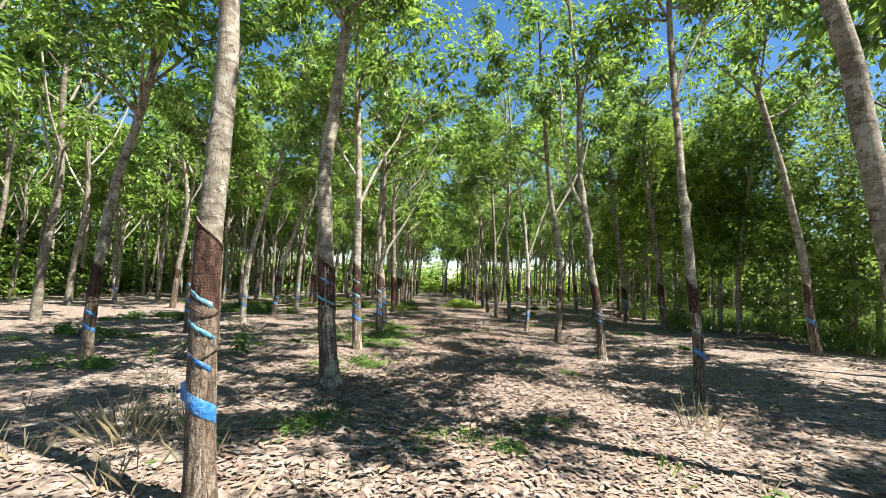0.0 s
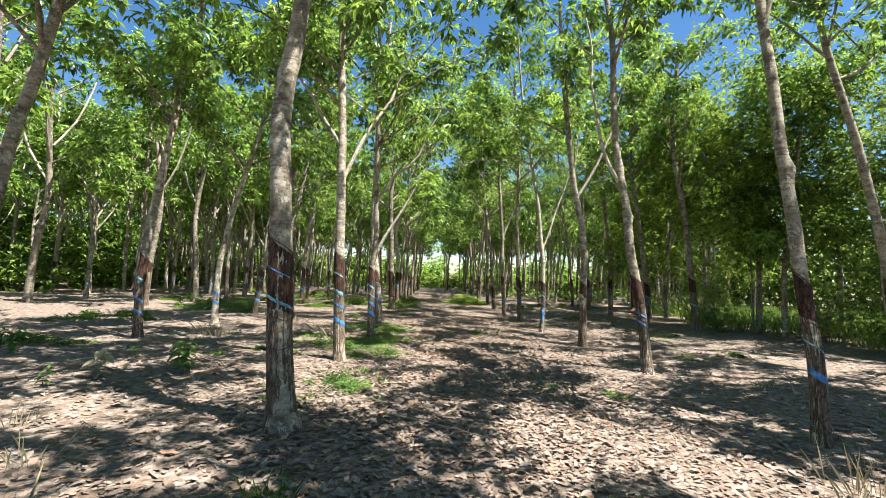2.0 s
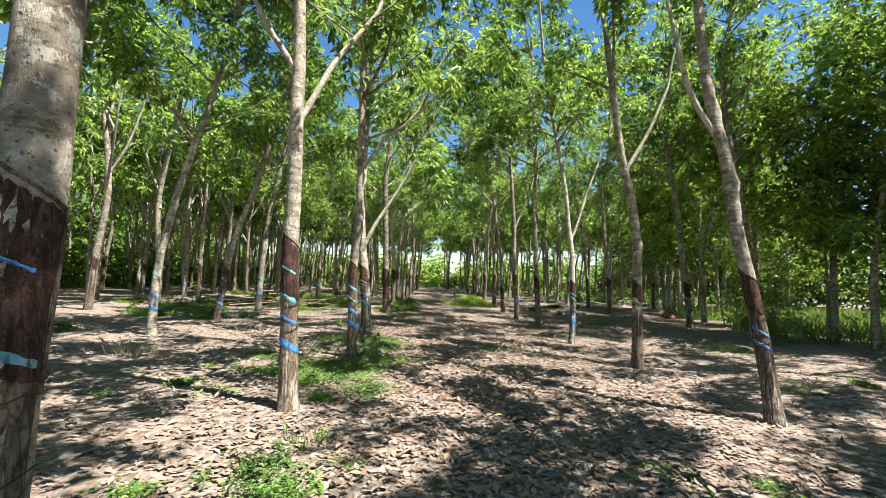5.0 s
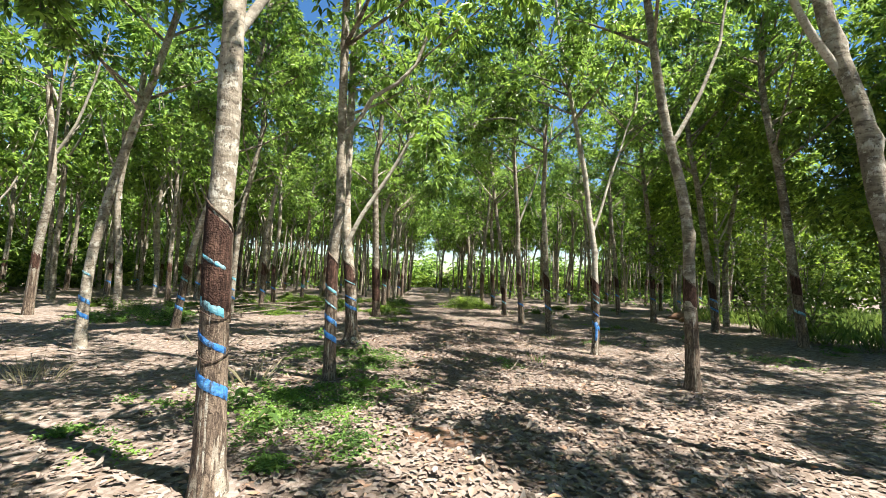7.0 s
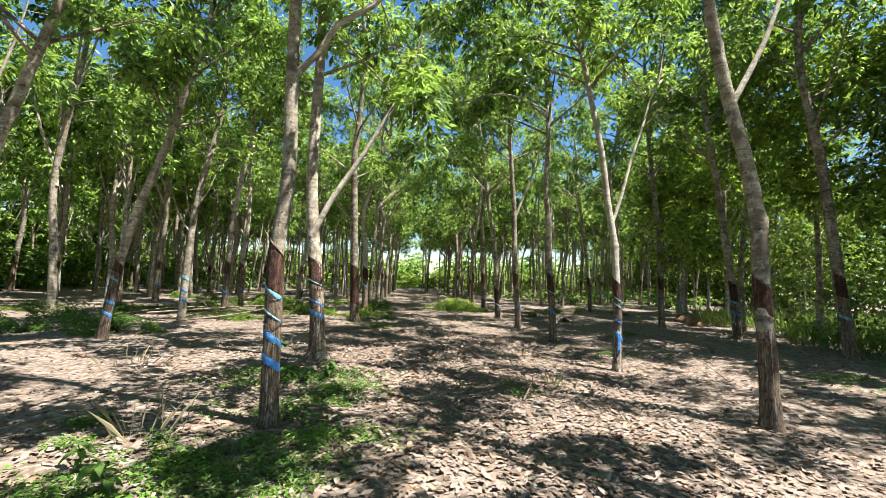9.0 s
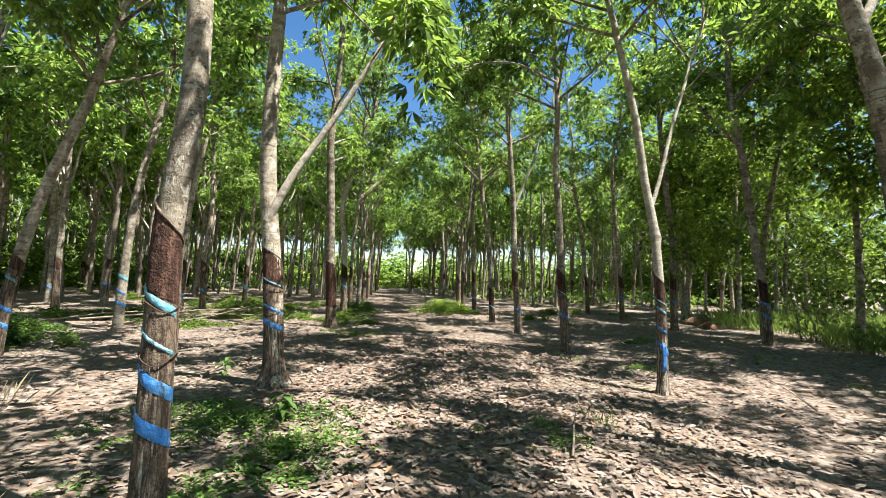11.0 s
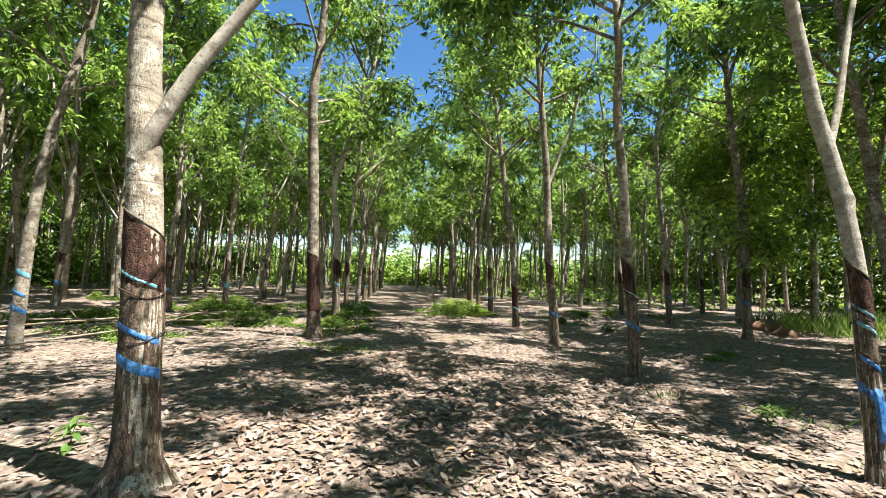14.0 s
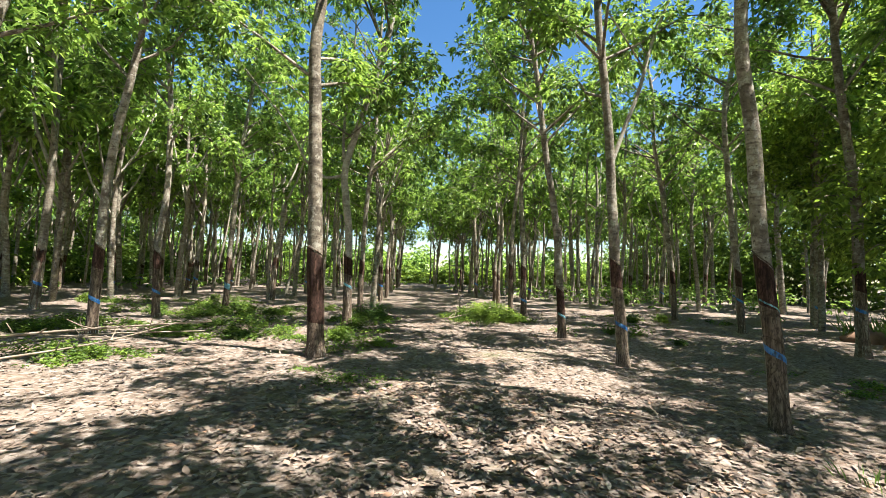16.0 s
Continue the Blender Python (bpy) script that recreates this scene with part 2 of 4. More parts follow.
def unit(v):
    return v / (np.linalg.norm(v, axis=-1, keepdims=True) + 1e-9)


def leaf_blades(base, ahead, up, length, width, droop=0.0):
    """Folded pointed blades, two triangles each, all at once."""
    side = unit(np.cross(ahead, up))
    nrm = np.cross(side, ahead)
    mid = base + ahead * (length * 0.48)[:, None]
    lift = nrm * (width * 0.22)[:, None]
    tip = base + ahead * length[:, None] - np.array((0, 0, 1.0)) * (length * droop)[:, None]
    v = np.stack([base, mid + side * (width / 2)[:, None] + lift, tip, mid - side * (width / 2)[:, None] + lift], 1).reshape(-1, 3)
    k = np.arange(len(base))[:, None] * 4
    f = np.stack([k + np.array((0, 2, 1)), k + np.array((0, 3, 2))], 1).reshape(-1, 3)
    return v, f


def sprays(centres, rng, leaves=9, size=0.17, spread=0.26, slim=0.36):
    """Whorls of three-bladed leaves round each twig end."""
    n = len(centres)
    c = np.repeat(centres, leaves, 0)
    out = unit(rng.normal(0, 1, (n * leaves, 3)) * (1, 1, 0.7) + (0, 0, 0.12))
    stalk = c + out * (spread * rng.uniform(0.45, 1.15, (n * leaves, 1)))
    b = np.repeat(stalk, 3, 0)
    o = np.repeat(out, 3, 0)
    turn = np.tile(np.array((-0.85, 0, 0.85)), n * leaves)[:, None]
    flat = unit(np.cross(o, (0, 0, 1)))
    ahead = unit(o * np.cos(turn) + flat * np.sin(turn) + np.array((0, 0, -0.55)) + rng.normal(0, 0.22, o.shape))
    up = unit(np.array((0, 0, 1.0)) + rng.normal(0, 0.45, o.shape))
    ln = size * rng.uniform(0.75, 1.3, len(b))
    return leaf_blades(b, ahead, up, ln, ln * slim, 0.12)


# ---------------------------------------------------------------- ground
def ht(x, y):
    """Height of the ground: a low bank under the left row, a dip under the right."""
    x, y = np.asarray(x, float), np.asarray(y, float)
    return (0.02 * np.exp(-(((x + 2.0) / 1.5) ** 2)) - 0.11 * np.exp(-(((x - 3.5) / 2.2) ** 2)) * np.exp(-(np.maximum(0, np.abs(y - 14) - 8) / 4) ** 2)
            + 0.014 * np.sin(x * 2.1 + 0.7 * y) + 0.011 * np.sin(1.7 * y - 1.3 * x + 1.0) + 0.008 * np.sin(4.7 * x + 1.0) * np.sin(4.1 * y))


def axis(lo, near_lo, near_hi, hi, fine):
    a = np.arange(near_lo, near_hi, fine)
    left = near_lo - np.geomspace(fine, near_lo - lo, 22)
    right = near_hi + np.geomspace(fine, hi - near_hi, 22)
    return np.concatenate([left[::-1], a, right])


gx, gy = axis(-700, -12, 14, 700, 0.21), axis(-300, -3, 34, 1200, 0.21)
GX, GY = np.meshgrid(gx, gy, indexing="ij")
near = np.exp(-np.maximum(0, np.hypot(GX, GY - 16) - 40) / 20)
GZ = ht(GX, GY) * near + RNG.normal(0, 0.006, GX.shape) * near
i, j = np.meshgrid(np.arange(len(gx) - 1), np.arange(len(gy) - 1), indexing="ij")
w = len(gy)
quads = np.stack([i * w + j, (i + 1) * w + j, (i + 1) * w + j + 1, i * w + j + 1], -1).reshape(-1, 4)
ground = part("ground", mesh_of("ground", np.stack([GX, GY, GZ], -1).reshape(-1, 3), quads, GROUND))
tagged(ground, "reddish soil under a carpet of dry fallen leaves", "ground", kind="structure")


# ---------------------------------------------------------------- rubber trees
def shell(path, radius, z0, z1, slant, a0, a1, proud, seed, z_bottom_slant=None, cols=12, rows=14, rim=-0.006, ridge=0.0):
    """A curved patch lying on a trunk, from z0 to z1, its edges slanting."""
    rng = np.random.default_rng(seed)
    low = slant if z_bottom_slant is None else z_bottom_slant
    a = np.linspace(a0, a1, cols)
    s = np.linspace(0, 1, rows)
    A, S = np.meshgrid(a, s, indexing="ij")
    f = (A - a0) / (a1 - a0)
    Z = (z0 - low * f) * (1 - S) + (z1 - slant * f) * S
    X = np.interp(Z, path[:, 2], path[:, 0])
    Y = np.interp(Z, path[:, 2], path[:, 1])
    R = np.interp(Z, path[:, 2], radius) + proud + rng.normal(0, 0.0012, Z.shape)
    edge = (S == 0) | (S == 1) | (f == 0) | (f == 1)
    R = R + ridge * (rng.normal(0, 1, (cols, 1)) + 0.5 * rng.normal(0, 1, Z.shape))
    R = np.where(edge, np.interp(Z, path[:, 2], radius) + rim, R)
    v = np.stack([X + R * np.cos(A), Y + R * np.sin(A), Z], -1).reshape(-1, 3)
    i, j = np.meshgrid(np.arange(cols - 1), np.arange(rows - 1), indexing="ij")
    q = np.stack([i * rows + j, (i + 1) * rows + j, (i + 1) * rows + j + 1, i * rows + j + 1], -1).reshape(-1, 4)
    return v, q


def grow(path, radius, limbs, rng, low, count, reach, twigs):
    """Side branches off the upper trunk and limbs; returns tubes and the twig ends."""
    tubes, ends = [], []
    stems = [(path, radius)] + limbs
    for k in range(count):
        p, r = stems[0] if (k % 3 and len(stems) > 1) or len(stems) == 1 else stems[1 + k % (len(stems) - 1)]
        z = p[:, 2]
        floor = max(low, z[0] + 0.3)
        i = int(np.argmin(abs(z - rng.uniform(floor, z[-1])))) if z[-1] > floor + 0.3 else int(rng.integers(len(z) // 2, len(z)))
        zz = z[i]
        a = k * 2.4 + rng.uniform(-0.5, 0.5)
        long = reach * rng.uniform(0.55, 1.1) * (1.1 - 0.45 * (zz - low) / 7)
        rise = rng.uniform(0.35, 1.2)
        d = np.array((math.cos(a), math.sin(a), rise))
        q = [p[i], p[i] + d * long * 0.4, p[i] + d * long * 0.75 + rng.normal(0, 0.12, 3), p[i] + d * long * (1, 1, 0.85) + rng.normal(0, 0.15, 3)]
        q = smooth_path(q, 0.35 if twigs > 3 else 0.6)
        r0 = min(r[i] * 0.55, 0.035)
        tubes.append([tube(q, np.linspace(r0, 0.008, len(q)), 5 if twigs > 3 else 3)])
        ends += [q[-1], q[int(len(q) * 0.72)], q[int(len(q) * 0.5)]]
        for _ in range(twigs):
            j = rng.integers(int(len(q) * 0.35), len(q))
            e = unit(rng.normal(0, 1, 3) + d * 0.6 + (0, 0, 0.1)) * rng.uniform(0.35, 0.85)
            tw = np.array([q[j], q[j] + e * 0.5 + (0, 0, 0.04), q[j] + e])
            tubes[-1].append(tube(tw, np.array((0.009, 0.007, 0.004)), 3))
            ends += [tw[2], tw[1]]
    return tubes, np.array(ends)


def trunk_radius(z, dia, top, flare):
    """Taper with a flared foot."""
    r = dia / 2 * (1.06 - 0.62 * np.clip(z / top, 0, 1) ** 1.1)
    return r * (1 + flare * np.exp(-np.maximum(z, 0) / 0.12) + 0.07 * np.exp(-np.maximum(z, 0) / 0.5))


def rubber_tree(x, y, dia, bend, limbs=(), top=11.0, panel=(1.35, 1.9), bands=(), face=-1.4, seed=0, near=True, crown=17, reach=1.9,
                low=4.6, bark=None, leaves=9, label="", tail=False, wires=2, flare=0.16, away=0.0, span=1.75, flap=0.0, blade=0.22, knots=(), spray=(), hang=()):
    """bend: (height, sideways) pairs up the trunk; limbs: each a list of (sideways, ahead, height)."""
    rng = np.random.default_rng(seed + 100)
    ctrl = [(0, 0, -0.12)] + [(dx, away * z + rng.normal(0, 0.02), z) for z, dx in bend]
    dia *= 0.83 if near else 0.92
    limbs = [[(lx, ly + away * lz, lz) for lx, ly, lz in lm] for lm in limbs]
    lean = (ctrl[-1][0] - ctrl[-2][0]) / (ctrl[-1][2] - ctrl[-2][2] + 1e-6)
    lean = max(-0.25, min(0.25, lean))
    z = ctrl[-1][2]
    while z < top - 0.6:
        dz = min(1.8, top - z)
        z += dz
        lean = lean * 0.6 + rng.normal(0, 0.07)
        ctrl.append((ctrl[-1][0] + lean * dz, ctrl[-1][1] + rng.normal(0, 0.12), z))
    path = smooth_path(ctrl, 0.12 if near else 0.45)
    rad = trunk_radius(path[:, 2], dia, top, flare)
    tree = thing("rubber_tree", pose(x, y, float(ht(x, y))), label or "tapped rubber tree with pale grey bark and green crown", "tree", "rubber trees of the plantation")
    v, q = tube(path, rad, 18 if near else 8, 0.02 if near else 0.04, rng)

    def rooted(w):
        """Root toes that spread at the foot."""
        a = np.arctan2(w[:, 1], w[:, 0])
        toe = np.exp(-np.maximum(w[:, 2], 0) / 0.09) * (0.5 + 0.5 * np.cos(4 * a + seed)) * flare
        return np.column_stack([w[:, :2] * (1 + toe[:, None] * (w[:, 2:3] < 0.5)), w[:, 2]])

    if near:
        v = rooted(v)
        # healed knots where branches were shed
        for kz, ka, kh in [*knots, *[(rng.uniform(2.2, 6), rng.uniform(-3.1, 0), rng.uniform(0.008, 0.022)) for _ in range(4)]]:
            cx, cy = np.interp(kz, path[:, 2], path[:, 0]), np.interp(kz, path[:, 2], path[:, 1])
            kr = float(np.interp(kz, path[:, 2], rad))
            spot = np.array((cx + kr * math.cos(ka), cy + kr * math.sin(ka), kz))
            bulge = kh * np.exp(-(np.linalg.norm(v - spot, axis=1) / (0.05 + kh)) ** 2)
            v += bulge[:, None] * np.array((math.cos(ka), math.sin(ka), -0.2))
    part("trunk", mesh_of("trunk", v, q, bark or (BARK if near else BARK_FAR)), tree)
    stems = []
    for li, lm in enumerate(limbs):
        lp = smooth_path(lm, 0.15 if near else 0.6)
        end = lp[-1] + unit(lp[-1] - lp[-3]) * 1.1 + (0, 0, 0.6)
        lp = np.vstack([lp, smooth_path([lp[-1], (lp[-1] + end) / 2 + rng.normal(0, 0.06, 3), end], 0.2 if near else 0.5)[1:]])
        r0 = float(np.interp(lm[0][2], path[:, 2], rad)) * 0.52
        lr = np.linspace(r0, 0.018, len(lp))
        v, q = tube(lp, lr, 12 if near else 5, 0.02, rng)
        part("limb", mesh_of("limb", v, q, LIMB), tree, "pale smooth limb")
        stems.append((lp, lr))
    tubes, ends = grow(path, rad, stems, rng, low, crown, reach, 5 if near else 3 if blade < 0.3 else 2)
    if spray:
        ends = np.vstack([ends, np.array(spray, float)])
    for h in hang:
        hp = smooth_path(h, 0.12)
        tubes.append([tube(hp, np.linspace(0.014, 0.004, len(hp)), 5)])
        low_end = hp[len(hp) // 2:]
        ends = np.vstack([ends, low_end + rng.normal(0, 0.04, low_end.shape)])
    if near:
        for group in tubes:
            part("branch", mesh_of("branch", *joined(group), BARK_FAR), tree)
    else:
        tagged(part("branchwork", mesh_of("branchwork", *joined([t for group in tubes for t in group]), BARK_FAR), tree), kind="stuff")
    ends = ends[rng.random(len(ends)) < 0.86]
    v, q = sprays(ends, rng, leaves + (2 if near else 0), 0.158 if near else blade, 0.26 if near else 0.36, 0.4 if near else 0.43)
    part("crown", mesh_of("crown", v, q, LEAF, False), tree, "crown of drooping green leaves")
    if panel:
        z0, z1 = panel
        v, q = shell(path, rad, z0, z1, 0.26, face - span, face + span, 0.005, seed, 0.1, *((20, 18) if near else (7, 5)), ridge=0.0008 if near else 0.0)
        cut = part("tapping_panel", mesh_of("panel", v, q, PANEL), tree, "dark freshly tapped bark with slanting cut")
        v, q = shell(path, rad, -0.06, z0 + 0.1, 0.1, face - span, face + span, 0.002, seed + 1, 0.05, *((34, 16) if near else (7, 5)), ridge=0.001 if near else 0.0)
        if near:
            v = rooted(v)
        healed = part("healed_bark", mesh_of("healed", v, q, HEALED), tree, "rough grey-brown healed bark")
        if near:
            # lip of bark along the upper cut and down the channel
            lip = [(face - span + 2 * span * f, z1 - 0.26 * f) for f in np.linspace(0, 1, 12)] + [(face + span, z1 - 0.26 - 0.07 * k) for k in range(1, 10)]
            pts = [(np.interp(zz, path[:, 2], path[:, 0]) + (np.interp(zz, path[:, 2], rad) + 0.004) * math.cos(a),
                    np.interp(zz, path[:, 2], path[:, 1]) + (np.interp(zz, path[:, 2], rad) + 0.004) * math.sin(a), zz) for a, zz in lip]
            v, q = tube(smooth_path(pts, 0.05), np.full(len(smooth_path(pts, 0.05)), 0.008), 6)
            part("bark_lip", mesh_of("lip", v, q, HEALED), cut)
            for wi in range(wires):
                zz = z0 - 0.08 - 0.27 * wi
                ring = [(np.interp(zz, path[:, 2], path[:, 0]) + (np.interp(zz, path[:, 2], rad) + 0.013) * math.cos(a),
                         np.interp(zz, path[:, 2], path[:, 1]) + (np.interp(zz, path[:, 2], rad) + 0.013) * math.sin(a), zz + 0.03 * math.sin(a * 2 + wi)) for a in np.linspace(0, 2 * math.pi, 24)]
                v, q = tube(ring, np.full(24, 0.0035), 5)
                part("wire_ring", mesh_of("wire", v, q, WIRE), healed, "dark rusty wire")
    for bi, (zb, hb, kind) in enumerate(bands):
        wide = 1.0 if hb > 0.085 else rng.uniform(0.55, 1.0)
        cols, lines = (20, 5) if near else (8, 3)
        hb *= 1.0 if hb > 0.1 else 0.8
        v, q = shell(path, rad, zb + 0.06, zb + hb + 0.06, 0.17 * wide, face - span * wide, face + (span - 0.15) * wide, 0.0085, seed + 5 + bi, 0.17 * wide, cols, lines, rim=0.004)
        sag = 0.004 * np.sin(np.linspace(0, rng.uniform(2, 4), cols) + rng.uniform(0, 6)) + rng.normal(0, 0.001, cols)
        v[:, 2] += np.repeat(sag, lines) + (rng.normal(0, 0.0015, len(v)) if near else 0)
        part("film_band", mesh_of("band", v, q, BLUE if kind == "b" else CYAN), tree, "blue plastic film wrapped on a slant" if kind == "b" else "faded pale blue plastic film")
    if flap:
        v, q = shell(path, rad, flap - 0.03, flap + 0.14, 0.0, face - span - 0.5, face - span + 0.15, 0.05, seed + 41, 0.0, 6, 6)
        part("film_flap", mesh_of("flap", v, q, BLUE), tree, "loose flap of blue plastic film")
    if tail:
        v, q = shell(path, rad, 0.3, 0.72, 0.0, face - 0.35, face + 0.45, 0.028, seed + 31, 0.0, 7, 9)
        part("film_tail", mesh_of("tail", v, q, BLUE), tree, "loose hanging end of blue plastic film")
    return tree


# left row of the aisle
rubber_tree(-1.48, 2.94, 0.205, [(0.8, -0.09), (1.6, -0.14), (2.4, -0.19), (3.2, -0.22), (4.2, -0.31), (5.4, -0.38), (7, -0.4)], panel=(1.33, 1.93), bands=[(0.62, 0.11, "b"), (0.89, 0.045, "b"), (1.11, 0.045, "c"), (1.3, 0.05, "c")], seed=1, low=5.2, crown=22, reach=2.3, flap=0.66, away=0.093)
rubber_tree(-1.48, 6.24, 0.28, [(0.8, -0.14), (1.6, -0.24), (2.4, -0.33), (3.2, -0.41), (4.2, -0.36), (5.4, -0.33), (7.0, -0.25)], panel=(1.1, 1.88), bands=[(1.17, 0.045, "c"), (1.44, 0.02, "b")], seed=2, flare=0.28, low=5.4, crown=20, reach=2.2, away=0.174)
rubber_tree(-1.77, 9.71, 0.21, [(0.8, -0.08), (1.6, -0.13), (2.4, -0.18), (3.2, -0.22), (4.2, -0.29), (5.4, -0.39), (7.0, -0.52)],
            limbs=[[(-0.21, 0, 3.2), (-0.07, 0.12, 3.65), (0.08, 0.25, 4.13), (0.28, 0.45, 4.62), (0.52, 0.6, 5.1)], [(-0.29, 0, 3.88), (-0.69, 0.02, 4.45), (-0.94, 0.04, 4.89), (-1.23, 0.05, 5.29)]], panel=(1.2, 1.95), bands=[(0.66, 0.1, "b"), (0.92, 0.055, "b"), (1.13, 0.075, "c"), (1.45, 0.04, "c")], seed=3, crown=20, reach=2.2, away=0.121)
rubber_tree(-1.76, 12.92, 0.178, [(0.8, -0.04), (1.6, -0.07), (2.4, -0.01), (3.2, -0.05), (4.2, -0.09), (5.4, -0.13), (7.0, -0.2)], limbs=[[(-0.04, 0, 3.48), (0.21, 0.02, 3.8), (0.35, 0.03, 4.1), (0.7, 0.05, 4.35), (0.98, 0.07, 4.69)]],
            panel=(1.28, 1.8), bands=[(0.58, 0.1, "b"), (0.81, 0.09, "b"), (1.02, 0.03, "c"), (1.22, 0.06, "c")], seed=4, crown=11, label="tapped rubber tree with dark tapped bark and blue film", away=0.08)
rubber_tree(-2.06, 16.25, 0.275, [(0.8, -0.08), (1.6, -0.18), (2.4, -0.3), (3.2, -0.36), (4.2, -0.38), (5.4, -0.4), (7.0, -0.43)], limbs=[[(-0.27, -0.03, 2.05), (-0.01, -0.02, 2.67), (0.26, 0, 3.16), (0.6, 0, 3.75), (1.02, 0, 4.58)]],
            panel=(1.25, 1.78), bands=[(0.72, 0.085, "b"), (0.92, 0.045, "b"), (1.25, 0.03, "c")], seed=5, crown=20, reach=2.3, hang=[[(0.95, 0.5, 4.45), (1.4, -0.2, 4.75), (1.62, -1.0, 4.4), (1.68, -1.4, 3.75), (1.69, -1.47, 3.3)], [(1.4, -0.2, 4.75), (1.42, -1.2, 4.5), (1.46, -1.75, 4.0), (1.46, -1.95, 3.35)]], flare=0.42, label="rubber tree with a thick pale limb leaning over the aisle", away=0.116)
rubber_tree(-2.42, 23.03, 0.31, [(0.8, -0.05), (1.6, -0.1), (2.4, -0.14), (3.2, -0.18), (4.2, -0.24), (5.4, -0.29), (7.0, -0.18)], panel=(0.55, 1.9), bands=[], seed=6, reach=2.4, crown=14, bark=BARK_FAR, label="rubber tree with dark brown bark", away=0.03)
rubber_tree(-2.6, 27.0, 0.25, [(2.27, -0.05), (3.0, -0.12), (3.98, -0.22), (4.87, -0.02), (5.93, 0.3), (7.81, 0.8)], limbs=[[(-0.22, 0, 4.0), (-0.3, 0.02, 5.0), (-0.2, 0.03, 6.4)], [(-0.2, 0, 3.9), (-0.7, -0.1, 3.8), (-1.2, -0.2, 4.2)]], seed=7, reach=3.0, crown=24, bands=[(1.0, 0.08, "c")], bark=LIMB, label="forked rubber tree with pale curving trunk")
rubber_tree(-2.75, 30.2, 0.2, [(2.0, 0.02), (4.0, 0.12), (6, 0.3)], seed=8, reach=2.7, crown=14)
# right row of the aisle
# unseen tree beside the start, added in line with the row to shade the foreground
rubber_tree(4.0, 0.2, 0.24, [(1.5, -0.1), (3, -0.3), (6, -0.8)], panel=(1.3, 1.9), bands=[(0.8, 0.1, "b")], seed=10, low=5.0, crown=26, reach=2.4)
rubber_tree(3.9, 3.5, 0.24, [(1.0, -0.08), (2.62, -0.24), (3.13, -0.27), (3.67, -0.32), (4.23, -0.41), (6, -0.7)], panel=(1.3, 1.9), bands=[(0.75, 0.1, "b")], seed=11, low=5.6, crown=22, reach=2.2, away=0.08)
rubber_tree(3.92, 6.75, 0.178, [(0.8, 0.06), (1.6, 0.09), (2.4, 0.09), (3.2, 0.1), (4.2, 0.12), (5.4, 0.19), (7.0, 0.23)], limbs=[[(0.17, 0, 5.1), (0.34, 0.01, 5.6), (0.58, 0.02, 6.12), (0.92, 0.03, 6.7), (1.17, 0.04, 7.03)]], panel=(1.3, 1.85), bands=[(0.68, 0.1, "b"), (1.0, 0.03, "c")], knots=[(3.05, -0.6, 0.05)], seed=12, low=6, away=0.187, face=-1.85)
rubber_tree(3.73, 10.2, 0.205, [(0.8, -0.02), (1.6, -0.1), (2.4, -0.19), (3.2, -0.23), (4.2, -0.31), (5.4, -0.3), (7.0, -0.25), (8.6, -0.37)], limbs=[[(-0.29, 0, 3.6), (-0.51, 0.0, 4.05), (-0.62, 0.02, 4.5), (-0.68, 0.03, 5.1), (-0.76, 0.04, 5.9)]], panel=(1.3, 1.85), bands=[(0.86, 0.05, "b"), (1.02, 0.045, "b")], knots=[(2.9, -0.5, 0.035), (4.0, -0.8, 0.04)], seed=13, low=6, crown=11, reach=1.6, away=0.176, face=-1.85)
rubber_tree(3.57, 13.5, 0.22, [(0.8, 0.03), (1.6, 0.07), (2.4, 0.1), (3.2, 0.06), (4.2, -0.1), (5.4, -0.22), (7.0, -0.33), (8, -0.4)], limbs=[[(-0.1, 0, 3.85), (0.24, 0.01, 4.4), (0.54, 0.02, 4.93), (0.77, 0.03, 5.43), (0.98, 0.04, 5.9)]], panel=(1.3, 1.75), bands=[], knots=[(2.35, -0.5, 0.04), (1.2, -2.6, 0.03)], crown=9, reach=1.5, seed=14, low=5.6, wires=3, face=-1.85, away=0.13)
# pale limb bark on this trunk paints in the sunlight that misses it
rubber_tree(3.21, 16.57, 0.165, [(0.8, 0.07), (1.6, 0.07), (2.4, 0.08), (3.2, 0.02), (4.2, -0.05), (5.4, -0.22), (7.0, -0.44), (8.5, -0.6)], limbs=[[(0.06, 0, 2.7), (0.28, 0.01, 3.25), (0.46, 0.02, 3.79), (0.68, 0.03, 4.4), (0.9, 0.04, 4.94), (1.06, 0.05, 5.42)]], panel=(1.3, 1.75), bands=[(0.62, 0.1, "b"), (0.86, 0.05, "b"), (1.15, 0.045, "c"), (1.3, 0.035, "c")], knots=[(2.3, -0.4, 0.03)], tail=True, bark=LIMB, seed=15, crown=22, reach=2.4, away=0.16, face=-1.85, label="forked rubber tree with blue film hanging from its trunk")
